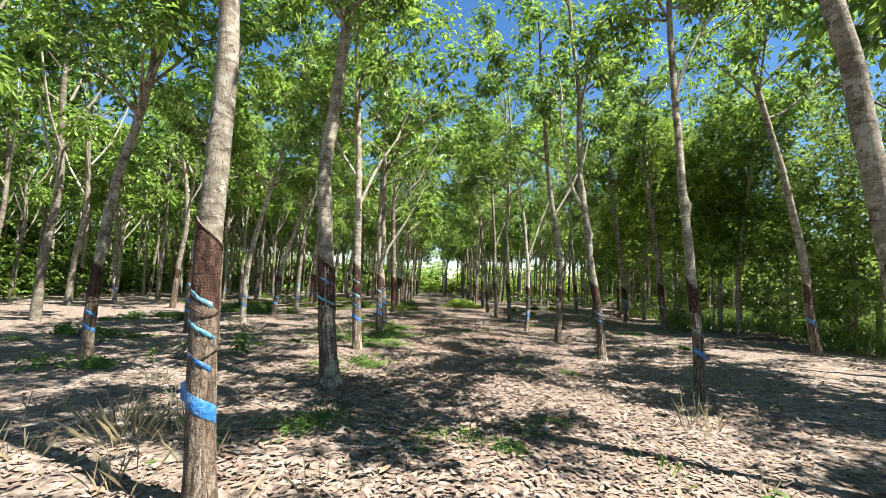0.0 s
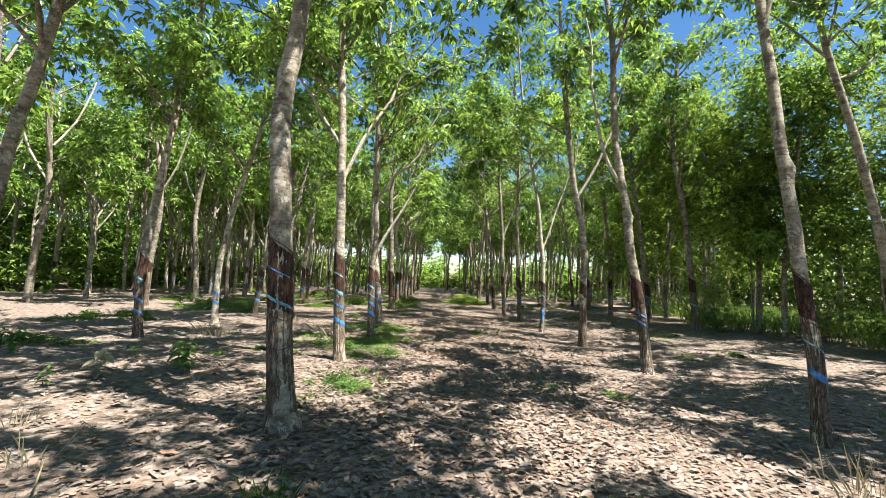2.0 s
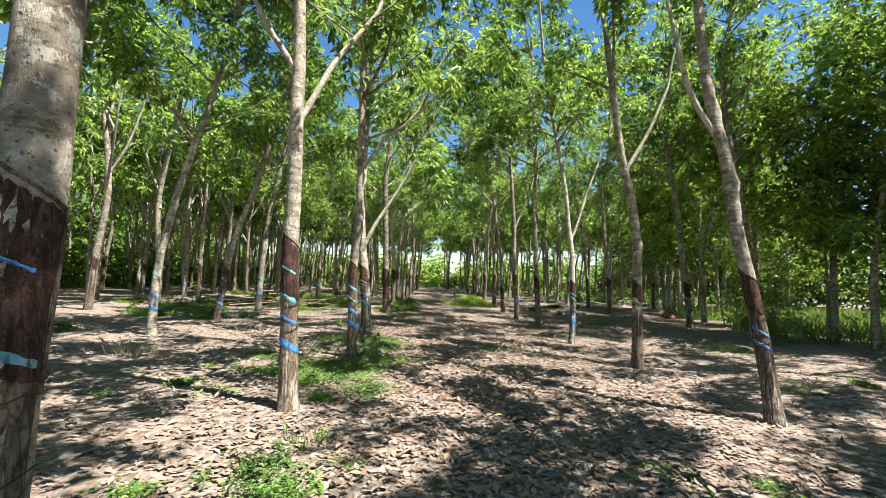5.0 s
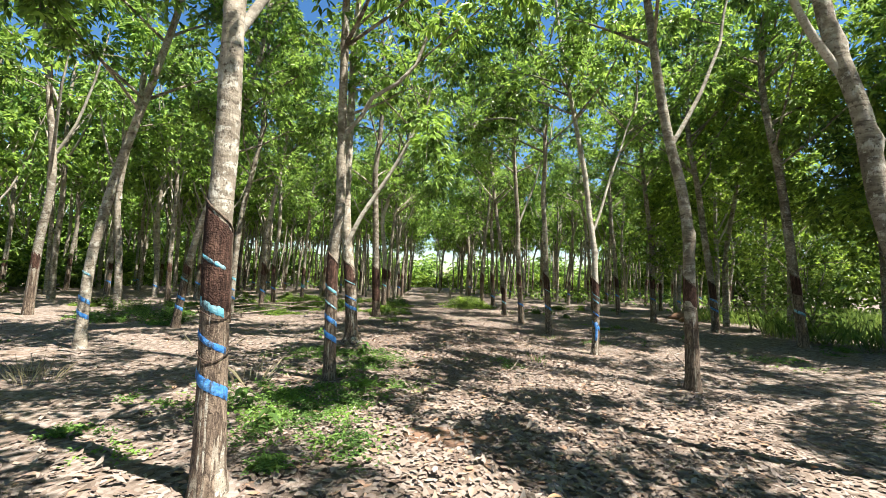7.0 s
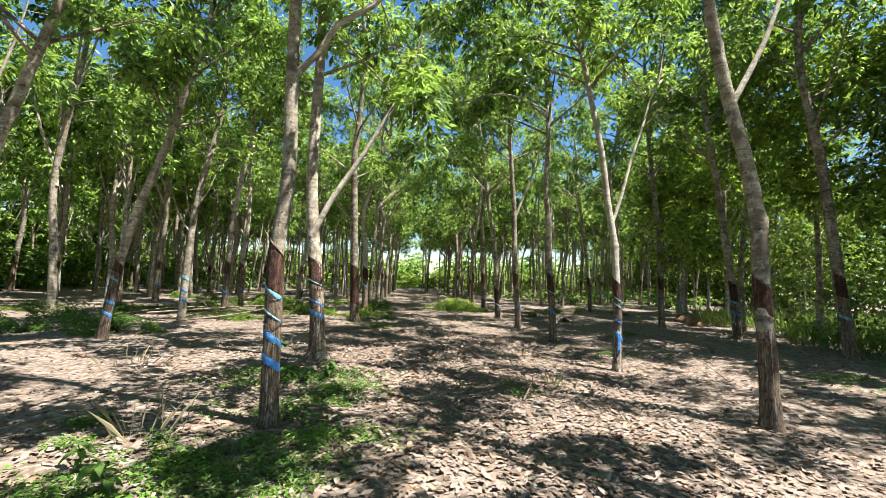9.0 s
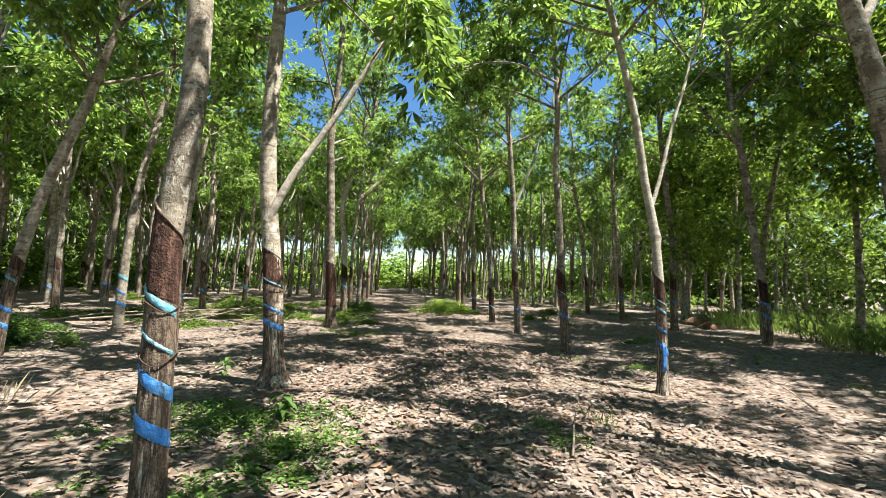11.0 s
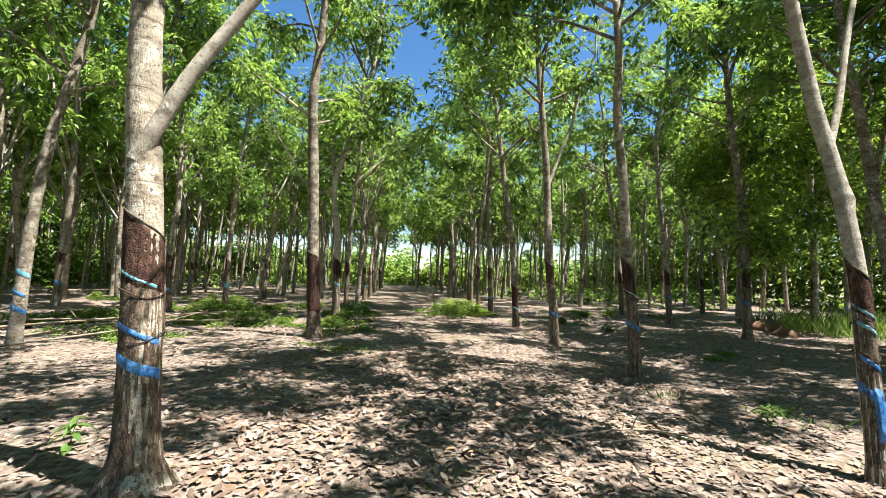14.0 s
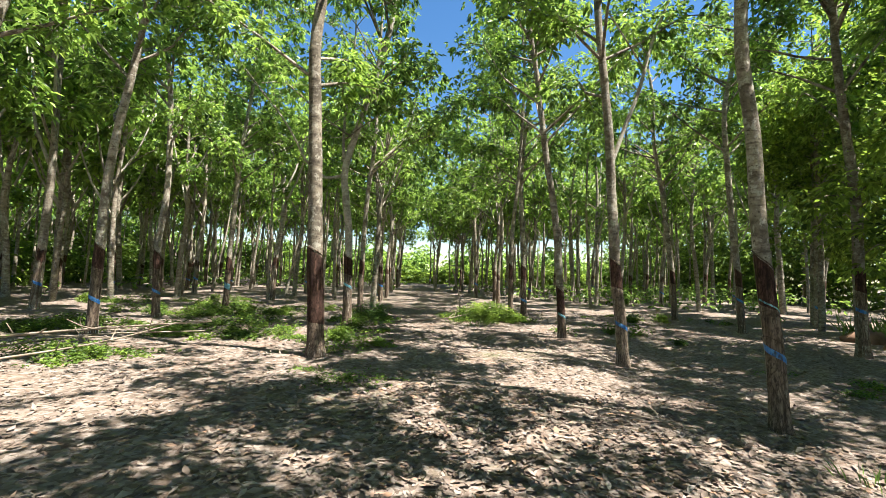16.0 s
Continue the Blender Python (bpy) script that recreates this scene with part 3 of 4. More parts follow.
rubber_tree(3.11, 20.06, 0.2, [(0.8, -0.03), (1.6, -0.08), (2.4, -0.1), (3.2, -0.14), (4.2, -0.19), (5.4, -0.12), (7.0, -0.17)], panel=(1.3, 1.9), bands=[(0.78, 0.09, "b"), (1.3, 0.03, "c")], seed=16, low=5.4, face=-1.85, crown=22, reach=2.4, spray=[(-2.75, 0.1, 6.1), (-2.55, 0.1, 5.85), (-2.95, 0, 6.3), (-2.6, 0.2, 6.3), (-2.85, 0.1, 5.75), (-2.4, 0, 6.4), (-3.1, 0.1, 6.0), (-2.7, 0, 5.95)], limbs=[[(-0.15, 0, 6.3), (-1.2, 0, 6.7), (-2.2, 0.1, 6.6), (-2.9, 0.1, 6.2)]], away=0.068)
rubber_tree(2.94, 23.35, 0.228, [(0.8, -0.04), (1.6, -0.11), (2.4, -0.15), (3.2, -0.16), (4.2, -0.2), (5.4, -0.29), (7.0, -0.39)], limbs=[[(-0.18, 0, 3.65), (0.14, 0.01, 4.5), (0.41, 0.02, 5.18), (0.71, 0.03, 6.22), (1.08, 0.04, 7.14)]], panel=(1.4, 1.95), bands=[(0.68, 0.09, "b")], seed=17, reach=2.4, crown=15, away=0.059)
rubber_tree(2.8, 26.4, 0.22, [(2.7, -0.2), (4.6, -0.5), (6.6, -0.77), (8.5, -1.1)], panel=(0.6, 1.3), bands=[(0.5, 0.08, "c")], seed=18, reach=3.0, crown=24)
rubber_tree(2.95, 31.3, 0.24, [(2.7, -0.1), (5, -0.2), (8, 0.0)], seed=19, reach=2.7, crown=22, bands=[(0.55, 0.1, "b")])
rubber_tree(2.2, 30.0, 0.18, [(2.7, 0.0), (5, 0.2), (8, 0.3)], seed=20, reach=2.7, crown=22)
# second row to the left
rubber_tree(-6.1, 7.75, 0.21, [(1.5, 0.0), (3.15, 0.12), (4.1, 0.3), (6, 0.6)], seed=21, crown=24, low=4.2, bands=[(0.55, 0.09, "b"), (0.8, 0.07, "b")], panel=(1.1, 1.8), away=0.06)
rubber_tree(-6.52, 11.6, 0.2, [(0.8, -0.05), (1.6, -0.07), (2.4, -0.05), (3.2, 0.02), (4.2, 0.16), (5.4, 0.3), (8, 0.6)], seed=22, crown=24, low=4.2, bands=[(0.55, 0.08, "b"), (0.8, 0.08, "b"), (1.2, 0.08, "c")], panel=(1.25, 1.9), away=0.06)
rubber_tree(-6.5, 14.72, 0.2, [(0.8, -0.04), (1.6, -0.05), (2.4, 0.02), (3.2, 0.14), (4.2, 0.34), (5.4, 0.6), (7, 0.9)], seed=23, crown=24, low=4.2, bands=[(0.6, 0.09, "b"), (0.85, 0.09, "b"), (1.28, 0.05, "c")], panel=None, away=0.1)
rubber_tree(-6.8, 18.05, 0.21, [(1.5, 0.16), (2.75, 0.4), (4.1, 0.8), (6, 1.2)], seed=24, crown=24, low=4.2, bands=[(0.5, 0.1, "b"), (0.75, 0.09, "b"), (1.2, 0.06, "c")], panel=(1.4, 1.7), away=0.08)
rubber_tree(-6.9, 21.25, 0.23, [(1.9, 0.02), (3.6, 0.12), (6, 0.45)], seed=25, crown=24, low=4.2, bands=[(0.6, 0.1, "b"), (0.85, 0.06, "b"), (1.2, 0.1, "c")], panel=None, away=0.08)
rubber_tree(-7.2, 24.6, 0.22, [(1.9, 0.05), (3.6, 0.15), (6, 0.5)], seed=26, crown=24, low=4.2, bands=[(0.7, 0.1, "b")])
rubber_tree(-7.9, 27.9, 0.22, [(1.9, -0.05), (3.6, 0.1), (6, 0.0)], seed=27, crown=24, low=4.2, bands=[(0.7, 0.1, "b")])
rubber_tree(-7.6, 31.4, 0.22, [(1.9, 0.05), (3.6, 0.15), (6, 0.3)], seed=28, crown=24, low=4.2, bands=[(0.7, 0.2, "c")])
# second row to the right
rubber_tree(9.95, 11.75, 0.25, [(1.31, -0.16), (2.37, -0.16), (3.61, -0.37), (5.2, -0.65), (6.85, -0.98), (7.87, -1.2), (8.83, -1.32)], limbs=[[(-0.92, 0, 6.5), (-0.4, 0.01, 6.75), (0.32, 0.02, 7.4), (1.3, 0.04, 8.4)]], seed=31, bands=[(0.8, 0.12, "b")], low=7, top=11.5, crown=22, reach=2.7, away=0.06)
# next two trees stay out of view, added to shade the ground on the right
rubber_tree(10.1, 8.5, 0.25, [(1.9, -0.15), (4.2, -0.4), (6.5, -0.8)], seed=37, bands=[(0.8, 0.1, "b")], low=4.8, crown=15, reach=2.7, away=0.06)
rubber_tree(10.2, 5.2, 0.24, [(1.9, -0.1), (4.2, -0.3), (6.5, -0.6)], seed=38, bands=[(0.8, 0.1, "b")], low=4.8, crown=20, reach=2.7, away=0.06)
rubber_tree(9.05, 17.9, 0.28, [(1.4, -0.13), (3.2, -0.25), (4.5, -0.4), (7, -0.7)], seed=32, crown=24, reach=2.6, bands=[(0.85, 0.09, "c")], away=0.06, bark=BARK_FAR)
rubber_tree(8.8, 21.0, 0.26, [(1.6, -0.13), (3.1, -0.27), (4.8, -0.45), (6.6, -0.7)], seed=33, crown=24, reach=2.6, bands=[(0.7, 0.09, "b"), (1.0, 0.08, "b")], panel=(1.1, 1.7), away=0.06, bark=BARK_FAR)
rubber_tree(8.4, 24.3, 0.25, [(1.6, -0.05), (3.1, -0.1), (4.8, -0.3), (6.6, -0.5)], seed=34, crown=24, reach=2.6, bands=[(0.9, 0.09, "b")])
rubber_tree(8.55, 28.0, 0.23, [(1.6, -0.1), (3.1, -0.25), (4.8, -0.4), (6.6, -0.5)], seed=35, crown=24, reach=2.6, bands=[(0.9, 0.09, "b")])
rubber_tree(8.6, 31.5, 0.23, [(1.6, -0.1), (3.1, -0.3), (4.8, -0.5), (6.6, -0.8)], seed=36, crown=24, reach=2.6, bands=[])

# the rest of the plantation: a few grown forms, planted in rows
forms = []
for s in range(15):
    r = np.random.default_rng(s + 40)
    lean = r.uniform(-0.04, 0.09)
    fz = r.uniform(3.0, 5.0)
    far = 6 <= s < 12
    broad = s >= 12
    forms.append(rubber_tree(-2.7 if broad else (-26.5 if far else -11.8) - 5 * (s % 2), 33.5 + 3.3 * (s - 12) if broad else (30.0 if far else 13.0) + 3.3 * s, r.uniform(0.2, 0.26), [(2, 2 * lean), (4, 4 * lean + r.normal(0, 0.1)), (6.5, 6.5 * lean + r.normal(0, 0.2))],
                 limbs=[[(h * lean, 0, h), (h * lean + o * math.cos(a), o * math.sin(a), h + 1.1), (h * lean + 1.7 * o * math.cos(a), 1.7 * o * math.sin(a), h + 2.5)]
                        for h, o, a in ((fz + 1.3, 0.62, 0.6 + s), (fz, 0.66, 2.9 + 1.3 * s), (fz + 0.6, 0.5, 4.6 + s), (fz + 2.2, 0.55, 1.8 + 0.7 * s))],
                 panel=(1.35, r.uniform(1.6, 1.95)) if s % 3 else None, bands=[(r.uniform(0.55, 0.8), 0.1, "b")] if s % 2 else [], seed=60 + s, near=False, crown=14 if far else 18 if broad else 16, reach=3.0 if broad else 2.1, low=r.uniform(4.1, 5.3) if far else r.uniform(3.1, 4.3), leaves=4 if far else 7,
                 top=r.uniform(9.5, 11.5), wires=0, bark=BARK, blade=0.42 if far else 0.258))
rows_x = (0.3, 5.7, -41.5, -36.5, -19.2, -14.2, -31.5, -26.5, -21.5, -16.5, -11.8, -7.2, -2.7, 2.85, 8.6, 12.4, 16.8, 21.5, 26.5, 31.5)
for rx in rows_x:
    for ny in range(-3, 22):
        ty = 3.0 + 3.32 * ny + float(RNG.normal(0, 0.22))
        tx = rx + float(RNG.normal(0, 0.22)) + (-0.02 * (ty - 15) if rx < 0 else 0)
        # the 8.6 row's trees before 6.5 m are unseen, added only for their shade
        if abs(rx) < 3 and rx != 0.3 and ty < 33 and ty > 1.5 or rx == -7.2 and 4.5 < ty < 33.2 or rx == 8.6 and 6.5 < ty < 33.2:
            continue
        if ty < 1.5 and (rx < -12 or rx > 17 or rx == 2.85):
            continue
        if rx > 9 and ty < 26 + 0.2 * (rx - 12) or rx > 22 and ty < 44:
            continue
        if rx < -11 and ty < 6 - 0.75 * (rx + 11) * 0.9:
            if ty < -0.78 * rx - 4:
                continue
        if abs(tx - rx) > 1.5 or any((tx - f.location.x) ** 2 + (ty - f.location.y) ** 2 < 2 for f in forms):
            continue
        if rx in (-19.2, -14.2) and (ty < 26 or ty > 62):
            continue
        if rx in (0.3, 5.7) and (ty < 41 or ny % 2 == 0 and rx < 1):
            continue
        if RNG.random() < 0.05:
            continue
        k = int(RNG.integers(6)) + (6 if ty > 44 or abs(tx) > 24 or rx in (-19.2, -14.2) else 0)
        if abs(rx) < 3 and rx != 0.3 and ty > 30:
            k = 12 + int(RNG.integers(3))
        copy_thing(forms[k], pose(tx, ty, float(ht(tx, ty)), 0, 0, float(RNG.uniform(-40, 40)) + (180 if RNG.random() < 0.3 else 0)) @ Matrix.Scale(float(RNG.uniform(0.92, 1.12)), 4))
# slim self-sown trees crowding the far rows
slims = [rubber_tree(-4.9 - 0.7 * s, 37.0 + 3.1 * s, 0.14, [(2, 0.1 * (s - 1)), (4.5, 0.2 * (s - 1)), (7, 0.1)], top=8.5, panel=None, seed=90 + s, near=False, crown=6, reach=1.3, low=5.0, leaves=4, bark=BARK, blade=0.3,
                     label="slim rubber tree with pale bark and thin crown") for s in range(3)]
r = np.random.default_rng(64)
for k in range(110):
    tx, ty = float(r.uniform(-30, 24)), float(r.uniform(35, 72))
    if abs(tx - 0.2) > 3.2:
        copy_thing(slims[k % 3], pose(tx, ty, float(ht(tx, ty)), float(r.normal(0, 2.5)), float(r.normal(0, 2.5)), float(r.uniform(0, 360))) @ Matrix.Scale(float(r.uniform(0.85, 1.15)), 4))


# ---------------------------------------------------------------- hedge trees and the clearing to the right
def hedge_tree(x, y, high, wide, low, seed, leaf, dia=0.12, count=520, size=0.165, label="", stems=1):
    """A bushy tree: slim stems and a dense crown of small hanging leaves."""
    rng = np.random.default_rng(seed)
    tree = thing("hedge_tree", pose(x, y, float(ht(x, y))), label or "dense dark green bushy tree on a slim trunk", "tree", "bushy trees at the plantation's edge")
    ends = []
    for s in range(stems):
        off = rng.normal(0, 0.22, 2) if stems > 1 else np.zeros(2)
        top = np.array((off[0] + rng.normal(0, 0.5), off[1] + rng.normal(0, 0.5), high * 0.92))
        p = smooth_path([(off[0], off[1], -0.1), (off[0] * 1.2, off[1] * 1.2, high * 0.25), (top[0] * 0.6, top[1] * 0.6, high * 0.6), top], 0.3)
        part("trunk", mesh_of("trunk", *tube(p, np.linspace(dia / 2, 0.012, len(p)), 8, 0.03, rng), BARK_FAR), tree)
        for k in range(16 // stems):
            i = int(len(p) * rng.uniform(low / high, 0.95))
            a = rng.uniform(0, 6.28)
            e = p[i] + np.array((math.cos(a), math.sin(a), rng.uniform(0.1, 0.7))) * wide * rng.uniform(0.5, 0.95)
            q = smooth_path([p[i], (p[i] + e) / 2 + (0, 0, 0.2), e], 0.3)
            part("branch", mesh_of("branch", *tube(q, np.linspace(0.02, 0.006, len(q)), 4), BARK_FAR), tree)
            ends.append(e)
    ends = np.array(ends)
    # leaf masses gather round the branches in lobes, with gaps between
    lobes = np.vstack([ends, rng.normal(0, 1, (14, 3)) * (wide * 0.45, wide * 0.45, (high - low) * 0.22) + (0, 0, (high + low) / 2)])
    c = lobes[rng.integers(len(lobes), size=count)] + rng.normal(0, 1, (count, 3)) * (0.36, 0.36, 0.42)
    c = c[(c[:, 2] > low * 0.8)]
    v, q = sprays(c, rng, 9, size, 0.3, 0.4)
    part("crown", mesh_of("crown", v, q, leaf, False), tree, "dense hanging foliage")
    return tree


hedge_tree(11.1, 16.5, 9.8, 2.15, 2.9, 301, LEAF, 0.2)
hedge_tree(11.3, 17.95, 10.4, 2.25, 2.7, 302, LEAF_DARK, 0.22)
hedge_tree(10.8, 17.6, 6.5, 1.0, 2.8, 303, LEAF_DARK, 0.09, 160)
hedge_tree(10.9, 20.6, 10.8, 2.55, 2.4, 304, LEAF_DARK, 0.2, 540)
hedge_tree(10.6, 23.2, 10.8, 2.55, 2.4, 305, LEAF_DARK, 0.24, 540)
hedge_tree(11.8, 28.9, 10.6, 2.45, 2.5, 306, LEAF_DARK, 0.2, 540)
# lime leaves on this hedge tree stand in for sunlight on its foliage
hedge_tree(13.0, 16.6, 9.0, 1.6, 2.8, 307, LEAF_LIME, 0.16, label="bushy tree on a slim trunk, sunlight painted into its lime green leaves")
hedge_tree(13.6, 31.2, 10.1, 1.95, 2.6, 310, LEAF_DARK, 0.16)
hedge_tree(14.9, 27, 10.6, 2.55, 2.2, 308, LEAF_DARK, 0.18, 540)
hedge_tree(8.38, 24.25, 4.5, 0.8, 2.2, 311, LEAF_DARK, 0.1, 60, label="slim dark sapling with sparse leaves")
hedge_tree(13.3, 12.6, 8.8, 2.35, 0.5, 312, LEAF_LIME, 0.1, 420, 0.13, "feathery lime green bamboo clump", 5)
hedge_tree(12.7, 13.5, 8.2, 2.45, 0.6, 313, LEAF_LIME, 0.1, 420, 0.13, "feathery lime green bamboo clump", 5)
hedge_tree(13.4, 9.8, 7.6, 2.25, 0.4, 314, LEAF_LIME, 0.1, 360, 0.13, "feathery lime green bamboo clump", 5)
hedge_tree(10.3, 19.3, 2.3, 0.7, 0.1, 315, LEAF_LIME, 0.05, 90, 0.1, "low lime green shrub at the plantation's edge", 4)
hedge_tree(11.3, 21.9, 1.9, 0.8, 0.1, 316, LEAF_LIME, 0.05, 90, 0.1, "low lime green shrub at the plantation's edge", 4)
hedge_tree(11.8, 16.2, 2, 0.9, 0.2, 317, LEAF_LIME, 0.05, 90, 0.1, "low lime green shrub at the plantation's edge", 4)
hedge_tree(12.1, 13.2, 2.4, 0.9, 0.2, 318, LEAF_LIME, 0.05, 110, 0.1, "low lime green shrub at the plantation's edge", 4)


def banana_plant(x, y, high, n, seed):
    """A pale stem with a few broad arching leaves."""
    rng = np.random.default_rng(seed)
    plant = thing("banana_plant", pose(x, y, float(ht(x, y))), "banana plant with broad lime green leaves beside the hedge", "plant")
    stem = smooth_path([(0, 0, -0.05), (0.03, 0, high * 0.4), (0, 0.02, high * 0.72)], 0.15)
    part("stem", mesh_of("stem", *tube(stem, np.linspace(0.075, 0.04, len(stem)), 9, 0.03, rng), LEAF_LIME), plant)
    for k in range(n):
        a, ln = k * 2.4 + rng.normal(0, 0.2), rng.uniform(0.9, 1.4)
        t = np.linspace(0, 1, 10)
        o, s = np.array((math.cos(a), math.sin(a), 0)), np.array((-math.sin(a), math.cos(a), 0))
        mid = stem[-1] + o * (ln * t * 0.9)[:, None] + np.array((0, 0, 1)) * (ln * (0.75 * t - 0.95 * t**2))[:, None]
        w = 0.17 * np.sin(np.pi * np.clip(0.06 + 0.93 * t, 0, 1)) ** 0.6 * np.minimum(1, t * 4)
        v = np.stack([mid + s * w[:, None] + (0, 0, 0.05), mid, mid - s * w[:, None] + (0, 0, 0.05)], 1).reshape(-1, 3)
        q = np.array([(j * 3 + c, j * 3 + c + 1, j * 3 + c + 4, j * 3 + c + 3) for j in range(9) for c in (0, 1)])
        part("leaf", mesh_of("leaf", v, q, LEAF_LIME), plant)
    return plant


banana_plant(11.9, 12.1, 2.5, 8, 61)
banana_plant(13.0, 10.6, 2.2, 7, 62)


def blades(name, x, y, length, width, lean, material, seed, label):
    """Grass: one folded blade at each place."""
    rng = np.random.default_rng(seed)
    n = len(x)
    base = np.stack([x, y, ht(x, y) - 0.01], -1)
    ahead = unit(np.stack([rng.normal(0, lean, n), rng.normal(0, lean, n), np.ones(n)], -1))
    up = unit(rng.normal(0, 1, (n, 3)))
    v, q = leaf_blades(base, ahead, up, length, width, 0.12)
    return tagged(part(name, mesh_of(name, v, q, material, False)), label, "grass", kind="stuff")


r = np.random.default_rng(21)
n = 26000
x, y = r.uniform(9.4, 27, n), r.uniform(8, 28, n)
keep = (x > 11.4 - 1.3 * np.exp(-(((y - 20) / 3) ** 2)) + 0.5 * np.sin(y * 0.9)) & (r.random(n) < 1.3 - (x - 11) * 0.045)
x, y = x[keep], y[keep]
blades("tall_grass", x, y, r.uniform(0.35, 1.05, len(x)), r.uniform(0.025, 0.05, len(x)), 0.35, GRASS, 3, "bright tall green grass in a sunny clearing")


def belt(name, x0, y0, x1, y1, depth, low, high, count, size, leaf, seed, label):
    """Far woodland edge: heaps of large leaf sprays of uneven height."""
    rng = np.random.default_rng(seed)
    t = rng.random(count)
    line = np.stack([x0 + (x1 - x0) * t, y0 + (y1 - y0) * t], -1)
    along = unit(np.array((x1 - x0, y1 - y0), float))
    across = np.array((-along[1], along[0]))
    span = math.hypot(x1 - x0, y1 - y0)
    tall = low + (high - low) * (0.5 + 0.28 * np.sin(t * span * 0.55 + seed) + 0.22 * np.sin(t * span * 1.7 + 2))
    z = tall * rng.random(count) ** 0.75
    p = line + across * rng.normal(0, depth, (count, 1)) + rng.normal(0, 0.3, (count, 2))
    v, q = sprays(np.column_stack([p, z]), rng, 5, size * 1.15, size * 2.0, 0.5)
    return tagged(part(name, mesh_of(name, v, q, leaf, False)), label, "woods", kind="stuff")


# lit and shaded edges differ by leaf colour: bright mid-row, darkened copy at the sides
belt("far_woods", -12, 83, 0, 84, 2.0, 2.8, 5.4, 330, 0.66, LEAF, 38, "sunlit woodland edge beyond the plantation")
belt("far_woods", -62, 82, -12, 84, 2.0, 3.2, 6.0, 1250, 0.66, LEAF_SHADED, 31, "far woodland edge beyond the plantation")
belt("far_woods", 3.5, 84, 50, 82, 2.0, 2.8, 5.6, 1100, 0.66, LEAF, 37, "far woodland edge beyond the plantation")
belt("far_thicket", -20, 78, 24, 78, 1.0, 0.9, 2.8, 1100, 0.42, LEAF_DARK, 32, "sunlit thicket at the end of the aisle")
belt("far_woods", -39, 18, -39, 84, 1.8, 4, 8, 3000, 0.5, LEAF_SHADED, 33, "far woodland edge beyond the plantation")
belt("far_woods", 27, 6, 31, 84, 2.0, 4, 8.5, 4200, 0.36, LEAF_SHADED, 34, "far woodland edge beyond the clearing")
belt("far_thicket", -23, 8, -27, 62, 1.5, 1.2, 3.2, 1700, 0.28, LEAF_SHADED, 39, "dark thicket under the trees far from the aisle")
belt("undergrowth", -42, 40, -8, 66, 7.0, 0.3, 1.2, 600, 0.22, LEAF, 35, "green undergrowth between the far rows")
belt("undergrowth", 6, 44, 30, 56, 6.0, 0.3, 1.2, 420, 0.22, LEAF, 36, "green undergrowth between the far rows")


# ---------------------------------------------------------------- ground cover
def single_leaf_material():
    k = Nodes("single_dry_leaf")
    col = k.ramp(k.each(), (0.0, (0.12, 0.086, 0.068)), (0.4, (0.22, 0.177, 0.15)), (0.75, (0.30, 0.263, 0.237)), (0.95, (0.33, 0.2, 0.105)))
    col = k.mix(k.ramp(k.noise(40, 4), (0.45, (0, 0, 0)), (0.7, (0.6, 0.6, 0.6))), col, (0.2, 0.14, 0.1))
    return k.done(col, 0.7, 0.3)


SINGLE = single_leaf_material()


def fallen_leaves(x, y, seed, fine):
    """Curled dry leaves lying on the ground: eight triangles each, four far off."""
    rng = np.random.default_rng(seed)
    n = len(x)
    a = rng.uniform(0, 6.283, n)
    ln = rng.uniform(0.045, 0.105, n) * (1.0 if fine else 1.1)
    wd = ln * rng.uniform(0.36, 0.56, n)
    d = np.stack([np.cos(a), np.sin(a), rng.normal(0.0, 0.13, n)], -1)
    s = np.stack([-np.sin(a), np.cos(a), rng.normal(0.0, 0.17, n)], -1)
    base = np.stack([x, y, ht(x, y) + rng.uniform(0.003, 0.022, n)], -1)
    curl = rng.normal(0.0, 0.4, n)
    cup = rng.normal(0.05, 0.11, n) * wd

    def at(f, w):
        p = base + d * (ln * f)[:, None] + s * (wd * w)[:, None]
        p[:, 2] += curl * ln * (f - 0.5) ** 2 * 1.6 + cup * abs(w) * 2
        return p

    if fine:
        v = np.stack([base, at(0.2, 0.3), at(0.45, 0.5), at(0.75, 0.4), at(1.0, 0), at(0.75, -0.4), at(0.45, -0.5), at(0.2, -0.3), at(0.33, 0), at(0.7, 0)], 1)
        tris = ((0, 8, 1), (1, 8, 2), (2, 8, 9), (2, 9, 3), (3, 9, 4), (0, 7, 8), (7, 6, 8), (6, 9, 8), (6, 5, 9), (5, 4, 9))
    else:
        v = np.stack([base, at(0.5, 0.5), at(0.5, 0), at(0.5, -0.5), at(1.0, 0)], 1)
        tris = ((0, 2, 1), (0, 3, 2), (1, 2, 4), (2, 3, 4))
    v[..., 2] = np.maximum(v[..., 2], ht(v[..., 0], v[..., 1]) + 0.002)
    k = np.arange(n)[:, None] * v.shape[1]
    return v.reshape(-1, 3), np.stack([k + np.array(c) for c in tris], 1).reshape(-1, 3)


r = np.random.default_rng(5)
n = 54000
y = r.uniform(0.6, 34, n)
x = 0.6 + r.normal(0, 1, n) * (3.0 + 0.11 * y)
keep = (x < 11.5) & (x > -11)
x, y = x[keep], y[keep]
litter = part("leaf_litter", mesh_of("leaf_litter", *fallen_leaves(x, y, 6, False), LITTER, False))
tagged(litter, "carpet of curled dry fallen rubber leaves", "leaves", kind="stuff")
n = 40000
y = 1.6 + 19.6 * r.random(n)
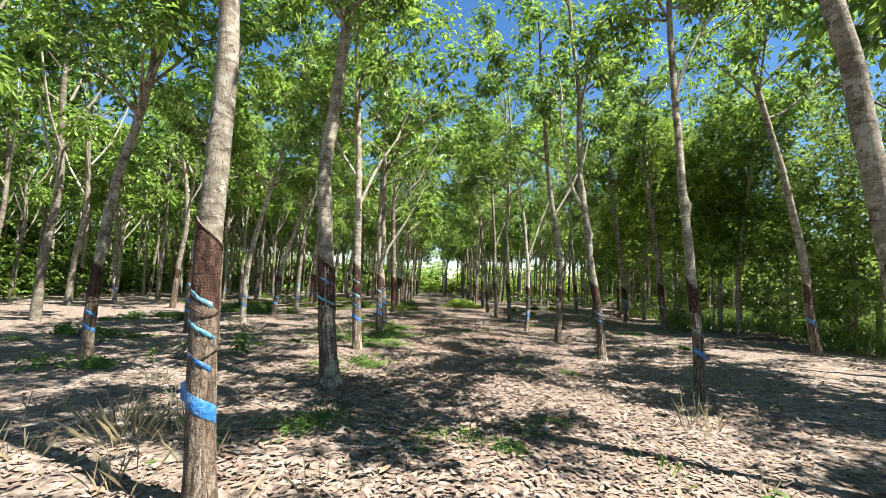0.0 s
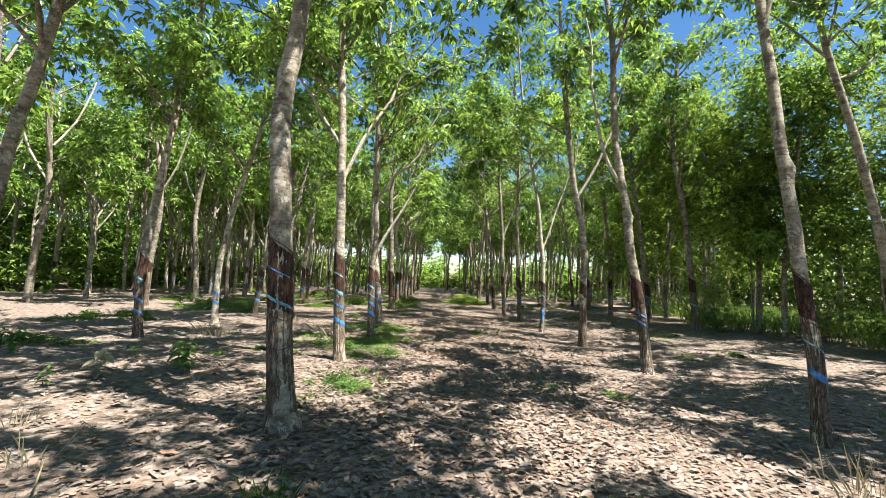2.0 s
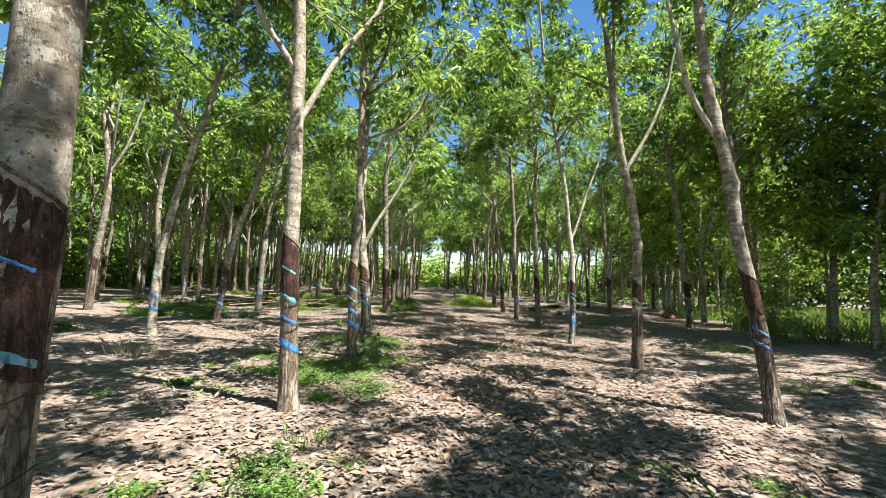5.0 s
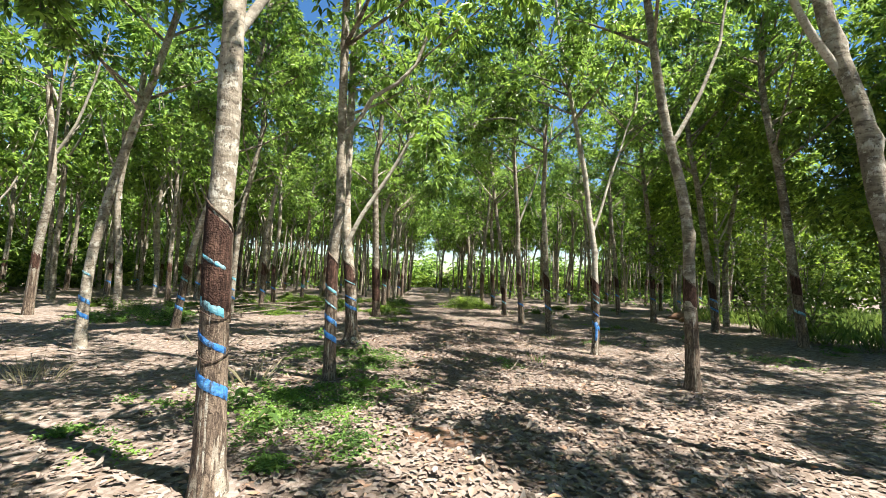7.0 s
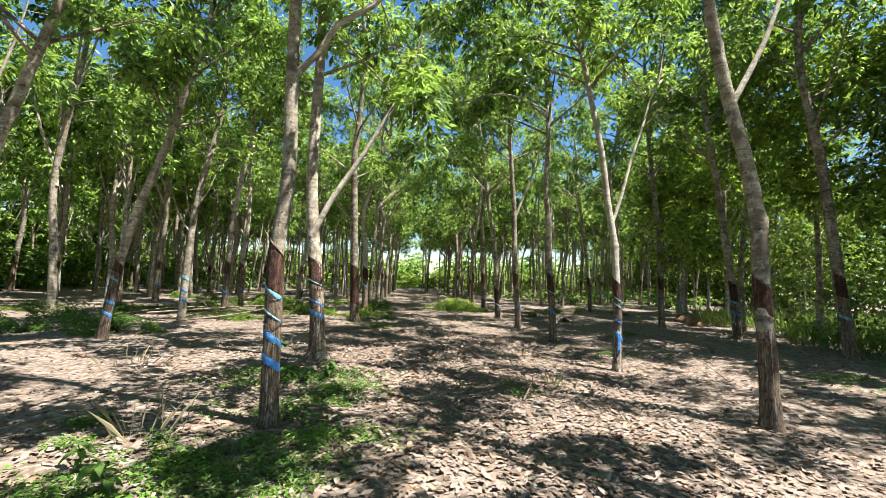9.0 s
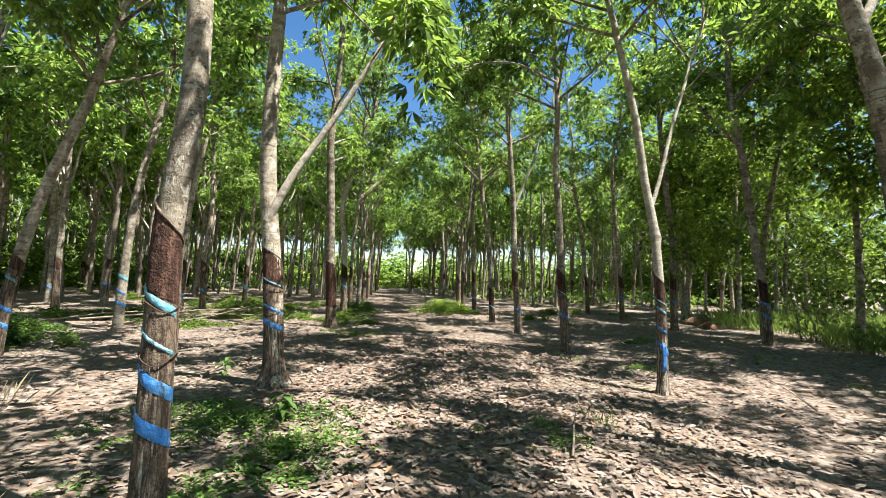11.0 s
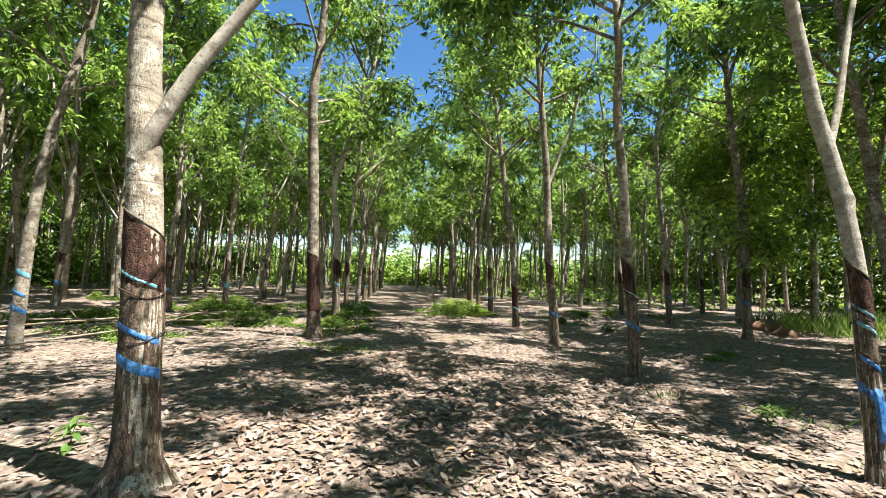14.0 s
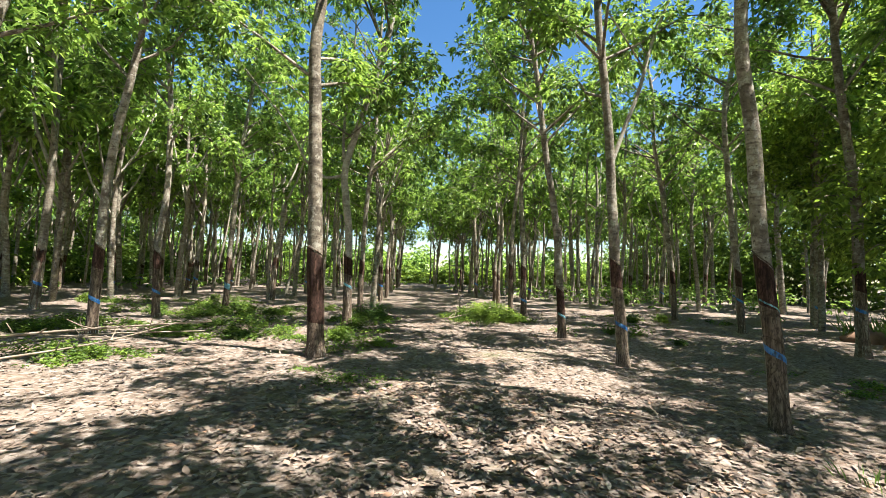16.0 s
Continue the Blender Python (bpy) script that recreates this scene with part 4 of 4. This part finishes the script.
x = 0.5 + r.normal(0, 1.75, n)
litter = part("leaf_litter", mesh_of("leaf_litter", *fallen_leaves(x, y, 8, True), LITTER))
tagged(litter, "carpet of curled dry fallen rubber leaves along the path", "leaves", kind="stuff")


def herb_patch(x, y, rx, ry, n, seed, high=0.16, material=None, label="patch of low green weeds on the leaf litter"):
    """Low weeds: short stems that carry a few soft leaves each."""
    rng = np.random.default_rng(seed)
    m = max(4, n // 16)
    a, d = rng.uniform(0, 6.283, m), rng.random(m) ** 0.7 * 1.15
    pick = rng.choice(m, n, p=rng.dirichlet(np.full(m, 0.6)))
    loose = rng.uniform(0.05, 0.22, m)[pick]
    cx = x + rx * (d * np.cos(a))[pick] + rng.normal(0, 1, n) * loose
    cy = y + ry * (d * np.sin(a))[pick] + rng.normal(0, 1, n) * loose
    k = 9
    bx, by = np.repeat(cx, k) + rng.normal(0, 0.035, n * k), np.repeat(cy, k) + rng.normal(0, 0.035, n * k)
    dome = np.clip(1.1 - 0.75 * (((cx - x) / rx) ** 2 + ((cy - y) / ry) ** 2), 0.25, 1)
    z = ht(bx, by) + rng.uniform(0.02, high, n * k) * np.repeat(rng.uniform(0.4, 1, n) * dome, k)
    out = rng.uniform(0, 6.283, n * k)
    ahead = unit(np.stack([np.cos(out), np.sin(out), rng.normal(0.15, 0.35, n * k)], -1))
    up = unit(np.array((0, 0, 1.0)) + rng.normal(0, 0.3, (n * k, 3)))
    ln = rng.uniform(0.025, 0.06, n * k) * (1.0 if high < 0.2 else 1.6)
    v, q = leaf_blades(np.stack([bx, by, z], -1), ahead, up, ln, ln * 0.5, 0.15)
    ob = part("weeds", mesh_of("weeds", v, q, material or HERB, False))
    return tagged(ob, label, "weeds", kind="stuff")


for k, (px, py, rx, ry, n) in enumerate(((-2.0, 10.9, 1.15, 1.2, 440), (-2.5, 12.3, 1.2, 0.9, 380), (-1.5, 12.6, 0.8, 1.2, 380), (-1.8, 14.3, 0.9, 0.9, 300), (-2.2, 15.0, 1.1, 0.6, 260), (-1.5, 8.3, 0.7, 1.0, 220),
                                         (-1.9, 4.6, 0.9, 0.7, 120), (0.3, 4.3, 0.5, 0.5, 60), (-3.6, 10.4, 0.7, 0.4, 80), (-2.2, 24.2, 0.8, 1.3, 260), (-2.3, 27.6, 0.9, 1.8, 380), (-1.8, 21.6, 0.7, 0.6, 100),
                                         (-6.6, 6.9, 1.3, 0.7, 160), (-8.3, 10.2, 1.2, 0.9, 220), (-9.2, 14.6, 1.4, 1.2, 260), (-8.8, 19.5, 1.6, 1.4, 300), (-10.5, 23.5, 2.2, 1.8, 380), (-5.6, 25.4, 1.8, 1.0, 300), (-7.0, 29.5, 2.2, 1.6, 380), (-4.4, 31.0, 1.4, 1.5, 260),
                                         (5.9, 12.4, 1.0, 0.8, 120), (6.4, 15.5, 1.0, 1.0, 90), (6.0, 22.0, 1.2, 1.2, 90), (2.0, 8.6, 0.5, 0.4, 40), (0.9, 14.7, 0.35, 0.3, 40), (1.0, 5.0, 0.4, 0.3, 40), (3.9, 18.2, 0.3, 0.25, 40), (4.8, 27.0, 1.6, 1.8, 140), (9.8, 17.6, 1.2, 1.0, 120), (7.5, 30.5, 2.4, 2.0, 300))):
    herb_patch(px, py, rx, ry, n, 400 + k, 0.3 if py > 22 or px < -5 else 0.11, LEAF_SHADED if py > 20 else None)
# leaf heap and shrub where the aisle narrows
herb_patch(1.35, 29.6, 1.15, 0.6, 1300, 450, 0.65, LEAF_DARK, "low green shrub beside the aisle")
r = np.random.default_rng(91)
for k in range(16):
    herb_patch(float(r.uniform(-14, -4)), float(r.uniform(22, 34)), float(r.uniform(0.8, 1.8)), float(r.uniform(0.5, 1.2)), int(r.integers(120, 260)), 470 + k, 0.35, LEAF_SHADED)
herb_patch(-7.4, 18.9, 1.2, 0.7, 260, 451, 0.6, HERB, "low bright green shrub under the trees")
herb_patch(-9.6, 20.6, 1.5, 0.8, 300, 452, 0.6, HERB, "low bright green shrub under the trees")
herb_patch(-2.2, 28.6, 0.7, 1.2, 240, 453, 0.6, HERB, "low bright green shrub at the foot of the row")


def tuft(x, y, n, high, seed, material=STRAW, label="tuft of dry straw-coloured grass", wide=0.12):
    rng = np.random.default_rng(seed)
    bx, by = rng.normal(0, wide, n), rng.normal(0, wide, n)
    base = np.stack([bx, by, np.full(n, -0.02)], -1)
    ahead = unit(np.stack([bx * 2.0 + rng.normal(0, 0.25, n), by * 2.0 + rng.normal(0, 0.25, n), np.full(n, 1.0)], -1))
    ln = high * rng.uniform(0.4, 1.1, n)
    v, q = leaf_blades(base, ahead, unit(rng.normal(0, 1, (n, 3))), ln, np.full(n, 0.012), 0.15)
    ob = part("grass_tuft", mesh_of("grass_tuft", v, q, material, False), at=pose(x, y, float(ht(x, y))))
    return tagged(ob, label, "grass", kind="stuff")


for k, (px, py, nn, hh) in enumerate(((-2.75, 4.1, 60, 0.5), (-2.4, 4.4, 50, 0.42), (-3.1, 4.5, 40, 0.4), (-5.6, 12.7, 26, 0.4), (-5.2, 12.4, 26, 0.35), (-2.6, 12.5, 16, 0.55), (3.3, 5.6, 26, 0.5), (3.0, 5.3, 20, 0.35), (-4.6, 15.4, 20, 0.4), (-3.9, 6.2, 16, 0.3), (5.2, 9.3, 16, 0.3), (-1.15, 2.6, 16, 0.34), (-0.8, 3.3, 12, 0.3), (-2.2, 3.2, 18, 0.4), (-1.9, 3.9, 14, 0.36), (-3.4, 3.6, 22, 0.4), (-4.1, 4.6, 18, 0.4), (-0.5, 2.4, 10, 0.26), (-3.0, 5.4, 14, 0.34), (2.6, 3.6, 12, 0.3), (1.9, 3.0, 10, 0.26))):
    tuft(px, py, nn, hh, 500 + k)
for k, (px, py, nn, hh) in enumerate(((-1.1, 5.0, 50, 0.2), (0.35, 4.4, 60, 0.16), (2.0, 4.0, 30, 0.22), (1.6, 15.1, 26, 0.26), (-1.35, 8.9, 50, 0.2), (3.9, 17.9, 20, 0.22), (-0.2, 16.4, 20, 0.16), (2.9, 18.9, 40, 0.2), (0.9, 27.9, 40, 0.5), (0.4, 28.6, 30, 0.45), (5.6, 7.6, 30, 0.2), (1.3, 9.2, 30, 0.14))):
    tuft(px, py, nn, hh, 530 + k, HERB, "small tuft of fresh green grass")


def seedling(x, y, high, n, seed, spread=0.16, material=None, label="young green seedling growing through the litter"):
    """A stem with a few broad leaves, each a piece of its own."""
    rng = np.random.default_rng(seed)
    plant = thing("seedling", pose(x, y, float(ht(x, y)), 0, 0, float(rng.uniform(0, 360))), label, "plant", "seedlings")
    stem = smooth_path([(0, 0, -0.03), (0.01, 0.01, high * 0.5), (rng.normal(0, 0.03), rng.normal(0, 0.03), high)], 0.05)
    part("stem", mesh_of("stem", *tube(stem, np.linspace(0.006, 0.003, len(stem)), 5), HERB), plant)
    for k in range(n):
        i = int(len(stem) * (0.35 + 0.64 * k / n))
        a = k * 2.4 + rng.normal(0, 0.3)
        ln = spread * rng.uniform(0.7, 1.2)
        o = np.array((math.cos(a), math.sin(a), 0.25))
        s = np.array((-math.sin(a), math.cos(a), 0))
        t = np.linspace(0, 1, 6)
        mid = stem[min(i, len(stem) - 1)] + o * (ln * t)[:, None] - np.array((0, 0, 1)) * (ln * 0.7 * t**2)[:, None]
        w = ln * 0.24 * np.sin(np.pi * np.clip(t * 0.93 + 0.05, 0, 1))
        v = np.stack([mid + s * w[:, None] + (0, 0, 0.012), mid, mid - s * w[:, None] + (0, 0, 0.012)], 1).reshape(-1, 3)
        q = np.array([(j * 3 + c, j * 3 + c + 1, j * 3 + c + 4, j * 3 + c + 3) for j in range(5) for c in (0, 1)])
        part("leaf", mesh_of("leaf", v, q, material or HERB), plant)
    return plant


for k, (px, py, hh, nn, sp) in enumerate(((-3.7, 8.45, 0.75, 22, 0.32), (-3.95, 8.8, 0.5, 14, 0.26), (-4.75, 7.4, 0.4, 12, 0.16), (2.35, 3.2, 0.3, 9, 0.18), (-1.9, 11.0, 0.3, 10, 0.18), (-2.3, 11.6, 0.35, 12, 0.2), (-2.7, 11.9, 0.3, 10, 0.18), (-1.6, 14.9, 0.35, 12, 0.2), (-2.1, 14.7, 0.3, 10, 0.2),
                                          (-2.9, 16.9, 0.35, 10, 0.2), (0.2, 14.6, 0.16, 7, 0.12), (3.4, 17.9, 0.2, 8, 0.14), (5.0, 18.0, 0.25, 8, 0.14), (-5.2, 9.6, 0.3, 10, 0.16), (-7.2, 9.5, 0.4, 12, 0.2), (6.3, 18.5, 0.3, 10, 0.16))):
    seedling(px, py, hh * 0.6, nn, 560 + k, sp * 0.62)
seedling(-4.55, 8.0, 0.35, 9, 590, 0.2, STRAW, "wilted orange-brown seedling in the leaf litter")


def stick(name, pts, r0, label, category="branch", material=None, twigs=3, seed=0):
    """A fallen branch lying on the litter, with a few side twigs."""
    rng = np.random.default_rng(seed)
    p = np.array([(a, b, float(ht(a, b)) + c) for a, b, c in pts])
    o = p[0].copy()
    q = smooth_path(p - o, 0.12)
    ob = thing(name, pose(*o), label, category, "fallen branches")
    shaft = part("shaft", mesh_of("shaft", *tube(q, np.linspace(r0, r0 * 0.4, len(q)), 7, 0.06, rng), material or TWIG), ob)
    for k in range(twigs):
        i = int(len(q) * rng.uniform(0.3, 0.9))
        e = q[i] + np.array((rng.normal(0, 0.2), rng.normal(0, 0.2), rng.uniform(0.02, 0.2)))
        part("twig", mesh_of("twig", *tube(np.array([q[i], (q[i] + e) / 2 + rng.normal(0, 0.02, 3), e]), np.array((0.5, 0.4, 0.25)) * r0, 5), material or TWIG), shaft)
    return ob


stick("fallen_branch", [(0.92, 14.15, 0.03), (1.05, 14.45, 0.06), (1.22, 14.85, 0.09), (1.5, 15.2, 0.06)], 0.013, "pale curved dead stick lying on the dry leaves", seed=1)
stick("fallen_branch", [(-0.6, 6.9, 0.02), (0.0, 6.6, 0.03), (0.6, 6.3, 0.02)], 0.011, "thin dead stick lying on the dry leaves", seed=2, twigs=1)
stick("fallen_branch", [(4.6, 15.6, 0.02), (4.5, 15.9, 0.2), (4.35, 16.2, 0.36)], 0.01, "thin dead stick poking out of the litter", seed=3, twigs=1)
stick("fallen_branch", [(0.9, 17.2, 0.03), (1.7, 17.5, 0.04), (2.3, 17.4, 0.03)], 0.014, "dead stick lying on the dry leaves", seed=4, twigs=2)
stick("fallen_branch", [(-8.6, 22.6, 0.1), (-6.4, 23.3, 0.3), (-4.6, 24.0, 0.4)], 0.03, "long dead branch fallen between the rows", seed=5, twigs=6)
stick("fallen_branch", [(-7.6, 21.8, 0.05), (-6.2, 23.0, 0.25), (-5.0, 24.6, 0.15)], 0.022, "long dead branch fallen between the rows", seed=6, twigs=5)
stick("fallen_branch", [(5.2, 8.7, 0.02), (5.4, 9.1, 0.22), (5.3, 9.3, 0.3)], 0.012, "short forked dead stick in the litter", seed=7, twigs=2)
stick("fallen_branch", [(10.2, 15.0, 0.05), (11.6, 15.6, 0.2), (13.0, 15.5, 0.15)], 0.05, "thick dead log among the shrubs", seed=8, twigs=4)
stick("fallen_branch", [(-0.9, 28.6, 0.04), (0.2, 28.9, 0.12), (1.2, 29.9, 0.3)], 0.03, "dead branch across the edge of the aisle", seed=9, twigs=5)
stick("fallen_branch", [(3.4, 12.0, 0.02), (4.4, 11.5, 0.05), (5.4, 11.3, 0.03)], 0.013, "dead stick lying on the dry leaves", seed=10, twigs=2)
stick("fallen_branch", [(0.9, 20.6, 0.03), (1.6, 20.2, 0.05), (2.2, 19.9, 0.03)], 0.015, "dead stick lying on the dry leaves", seed=11, twigs=2)

stick("fallen_branch", [(-6.9, 20.9, 0.04), (-5.6, 22.3, 0.22), (-4.6, 23.0, 0.5)], 0.02, "long dead branch fallen between the rows", seed=12, twigs=5)
stick("fallen_branch", [(-9.0, 21.2, 0.1), (-7.4, 22.2, 0.35), (-5.4, 22.6, 0.3)], 0.022, "long dead branch fallen between the rows", seed=13, twigs=6)

# a bent stem that carries one big withered leaf
stalk = thing("withered_stalk", pose(0.47, 30.78, float(ht(0.47, 30.78))), "bent grey stalk with one big withered leaf", "plant")
part("stem", mesh_of("stem", *tube(smooth_path([(0.15, 0, -0.05), (0.1, 0, 0.6), (-0.05, 0, 1.25), (-0.18, 0, 1.62)], 0.1), np.linspace(0.035, 0.02, 16)[:len(smooth_path([(0.15, 0, -0.05), (0.1, 0, 0.6), (-0.05, 0, 1.25), (-0.18, 0, 1.62)], 0.1))], 7), TWIG), stalk)
t = np.linspace(0, 1, 9)
mid = np.stack([-0.3 + 0.75 * t, 0 * t, 1.72 - 0.38 * t + 0.12 * np.sin(np.pi * t)], -1)
w = 0.13 * np.sin(np.pi * np.clip(t * 0.95 + 0.04, 0, 1))
v = np.concatenate([np.stack([mid + np.array((0, -1, 0.25)) * w[:, None] + (0, 0, s), mid + (0, 0, s), mid + np.array((0, 1, 0.25)) * w[:, None] + (0, 0, s)], 1).reshape(-1, 3) for s in (0.0, 0.006)])
q = np.array([(h * 27 + j * 3 + c, h * 27 + j * 3 + c + 1, h * 27 + j * 3 + c + 4, h * 27 + j * 3 + c + 3) for h in (0, 1) for j in range(8) for c in (0, 1)])
part("leaf", mesh_of("leaf", v, q, plain_material("withered_leaf", (0.30, 0.33, 0.27), (0.52, 0.54, 0.46), 8)), stalk, "large grey-green withered leaf")


def mound(x, y, rx, ry, h, seed, label):
    """A lump of earth with an uneven skin."""
    rng = np.random.default_rng(seed)
    bm = bmesh.new()
    bmesh.ops.create_icosphere(bm, subdivisions=3, radius=1)
    for vert in bm.verts:
        f = 1 + 0.25 * noise.noise(vert.co * 2.2 + Vector((seed, 0, 0))) + 0.08 * noise.noise(vert.co * 7)
        vert.co = Vector((vert.co.x * rx * f, vert.co.y * ry * f, vert.co.z * h * f))
    me = bpy.data.meshes.new("mound")
    bm.to_mesh(me)
    bm.free()
    me.materials.append(SOIL)
    me.polygons.foreach_set("use_smooth", np.full(len(me.polygons), True))
    ob = part("earth_mound", me, at=pose(x, y, float(ht(x, y))))
    return tagged(ob, label, "mound")


SOIL = plain_material("red_earth", (0.11, 0.062, 0.04), (0.23, 0.14, 0.095), 5)
mound(10.9, 26.6, 0.6, 0.45, 0.35, 1, "reddish brown earth mound beside a trunk")
mound(10.3, 25.2, 0.35, 0.3, 0.22, 2, "reddish brown earth lump among dry leaves")
mound(-0.25, 10.9, 0.45, 0.26, 0.018, 3, "bare patch of dark red earth in the litter")


# leaves beside the path that lie singly on top of the carpet
shapes = []
for s in range(6):
    rr = np.random.default_rng(700 + s)
    t = np.linspace(0, 1, 6)
    ln, curl, twist = rr.uniform(0.08, 0.115), rr.uniform(-0.5, 0.7), rr.uniform(-0.4, 0.4)
    w = ln * 0.22 * np.sin(np.pi * np.clip(t * 0.92 + 0.05, 0, 1))
    mid = np.stack([ln * (t - 0.5), 0.1 * ln * np.sin(2 * t * twist), 0.012 + curl * ln * 0.25 * (t - 0.5) ** 2], -1)
    edge = np.stack([np.zeros(6), np.ones(6), 0.35 + twist * t], -1)
    edge2 = edge * (1, -1, 1)
    v = np.stack([mid + edge * w[:, None], mid, mid + edge2 * w[:, None]], 1).reshape(-1, 3)
    v[:, 2] += 0.01 - min(0, v[:, 2].min())
    q = np.array([(j * 3 + c, j * 3 + c + 1, j * 3 + c + 4, j * 3 + c + 3) for j in range(5) for c in (0, 1)])
    shapes.append(mesh_of("fallen_leaf", v, q, SINGLE))
r = np.random.default_rng(77)
for k in range(300):
    px, py = float(r.uniform(-1.3, 2.2)), float(r.uniform(2.2, 20.5))
    part("fallen_leaf", shapes[k % 6], ground, at=pose(px, py, float(ht(px, py)) + 0.016, float(r.normal(0, 9)), float(r.normal(0, 9)), float(r.uniform(0, 360))))
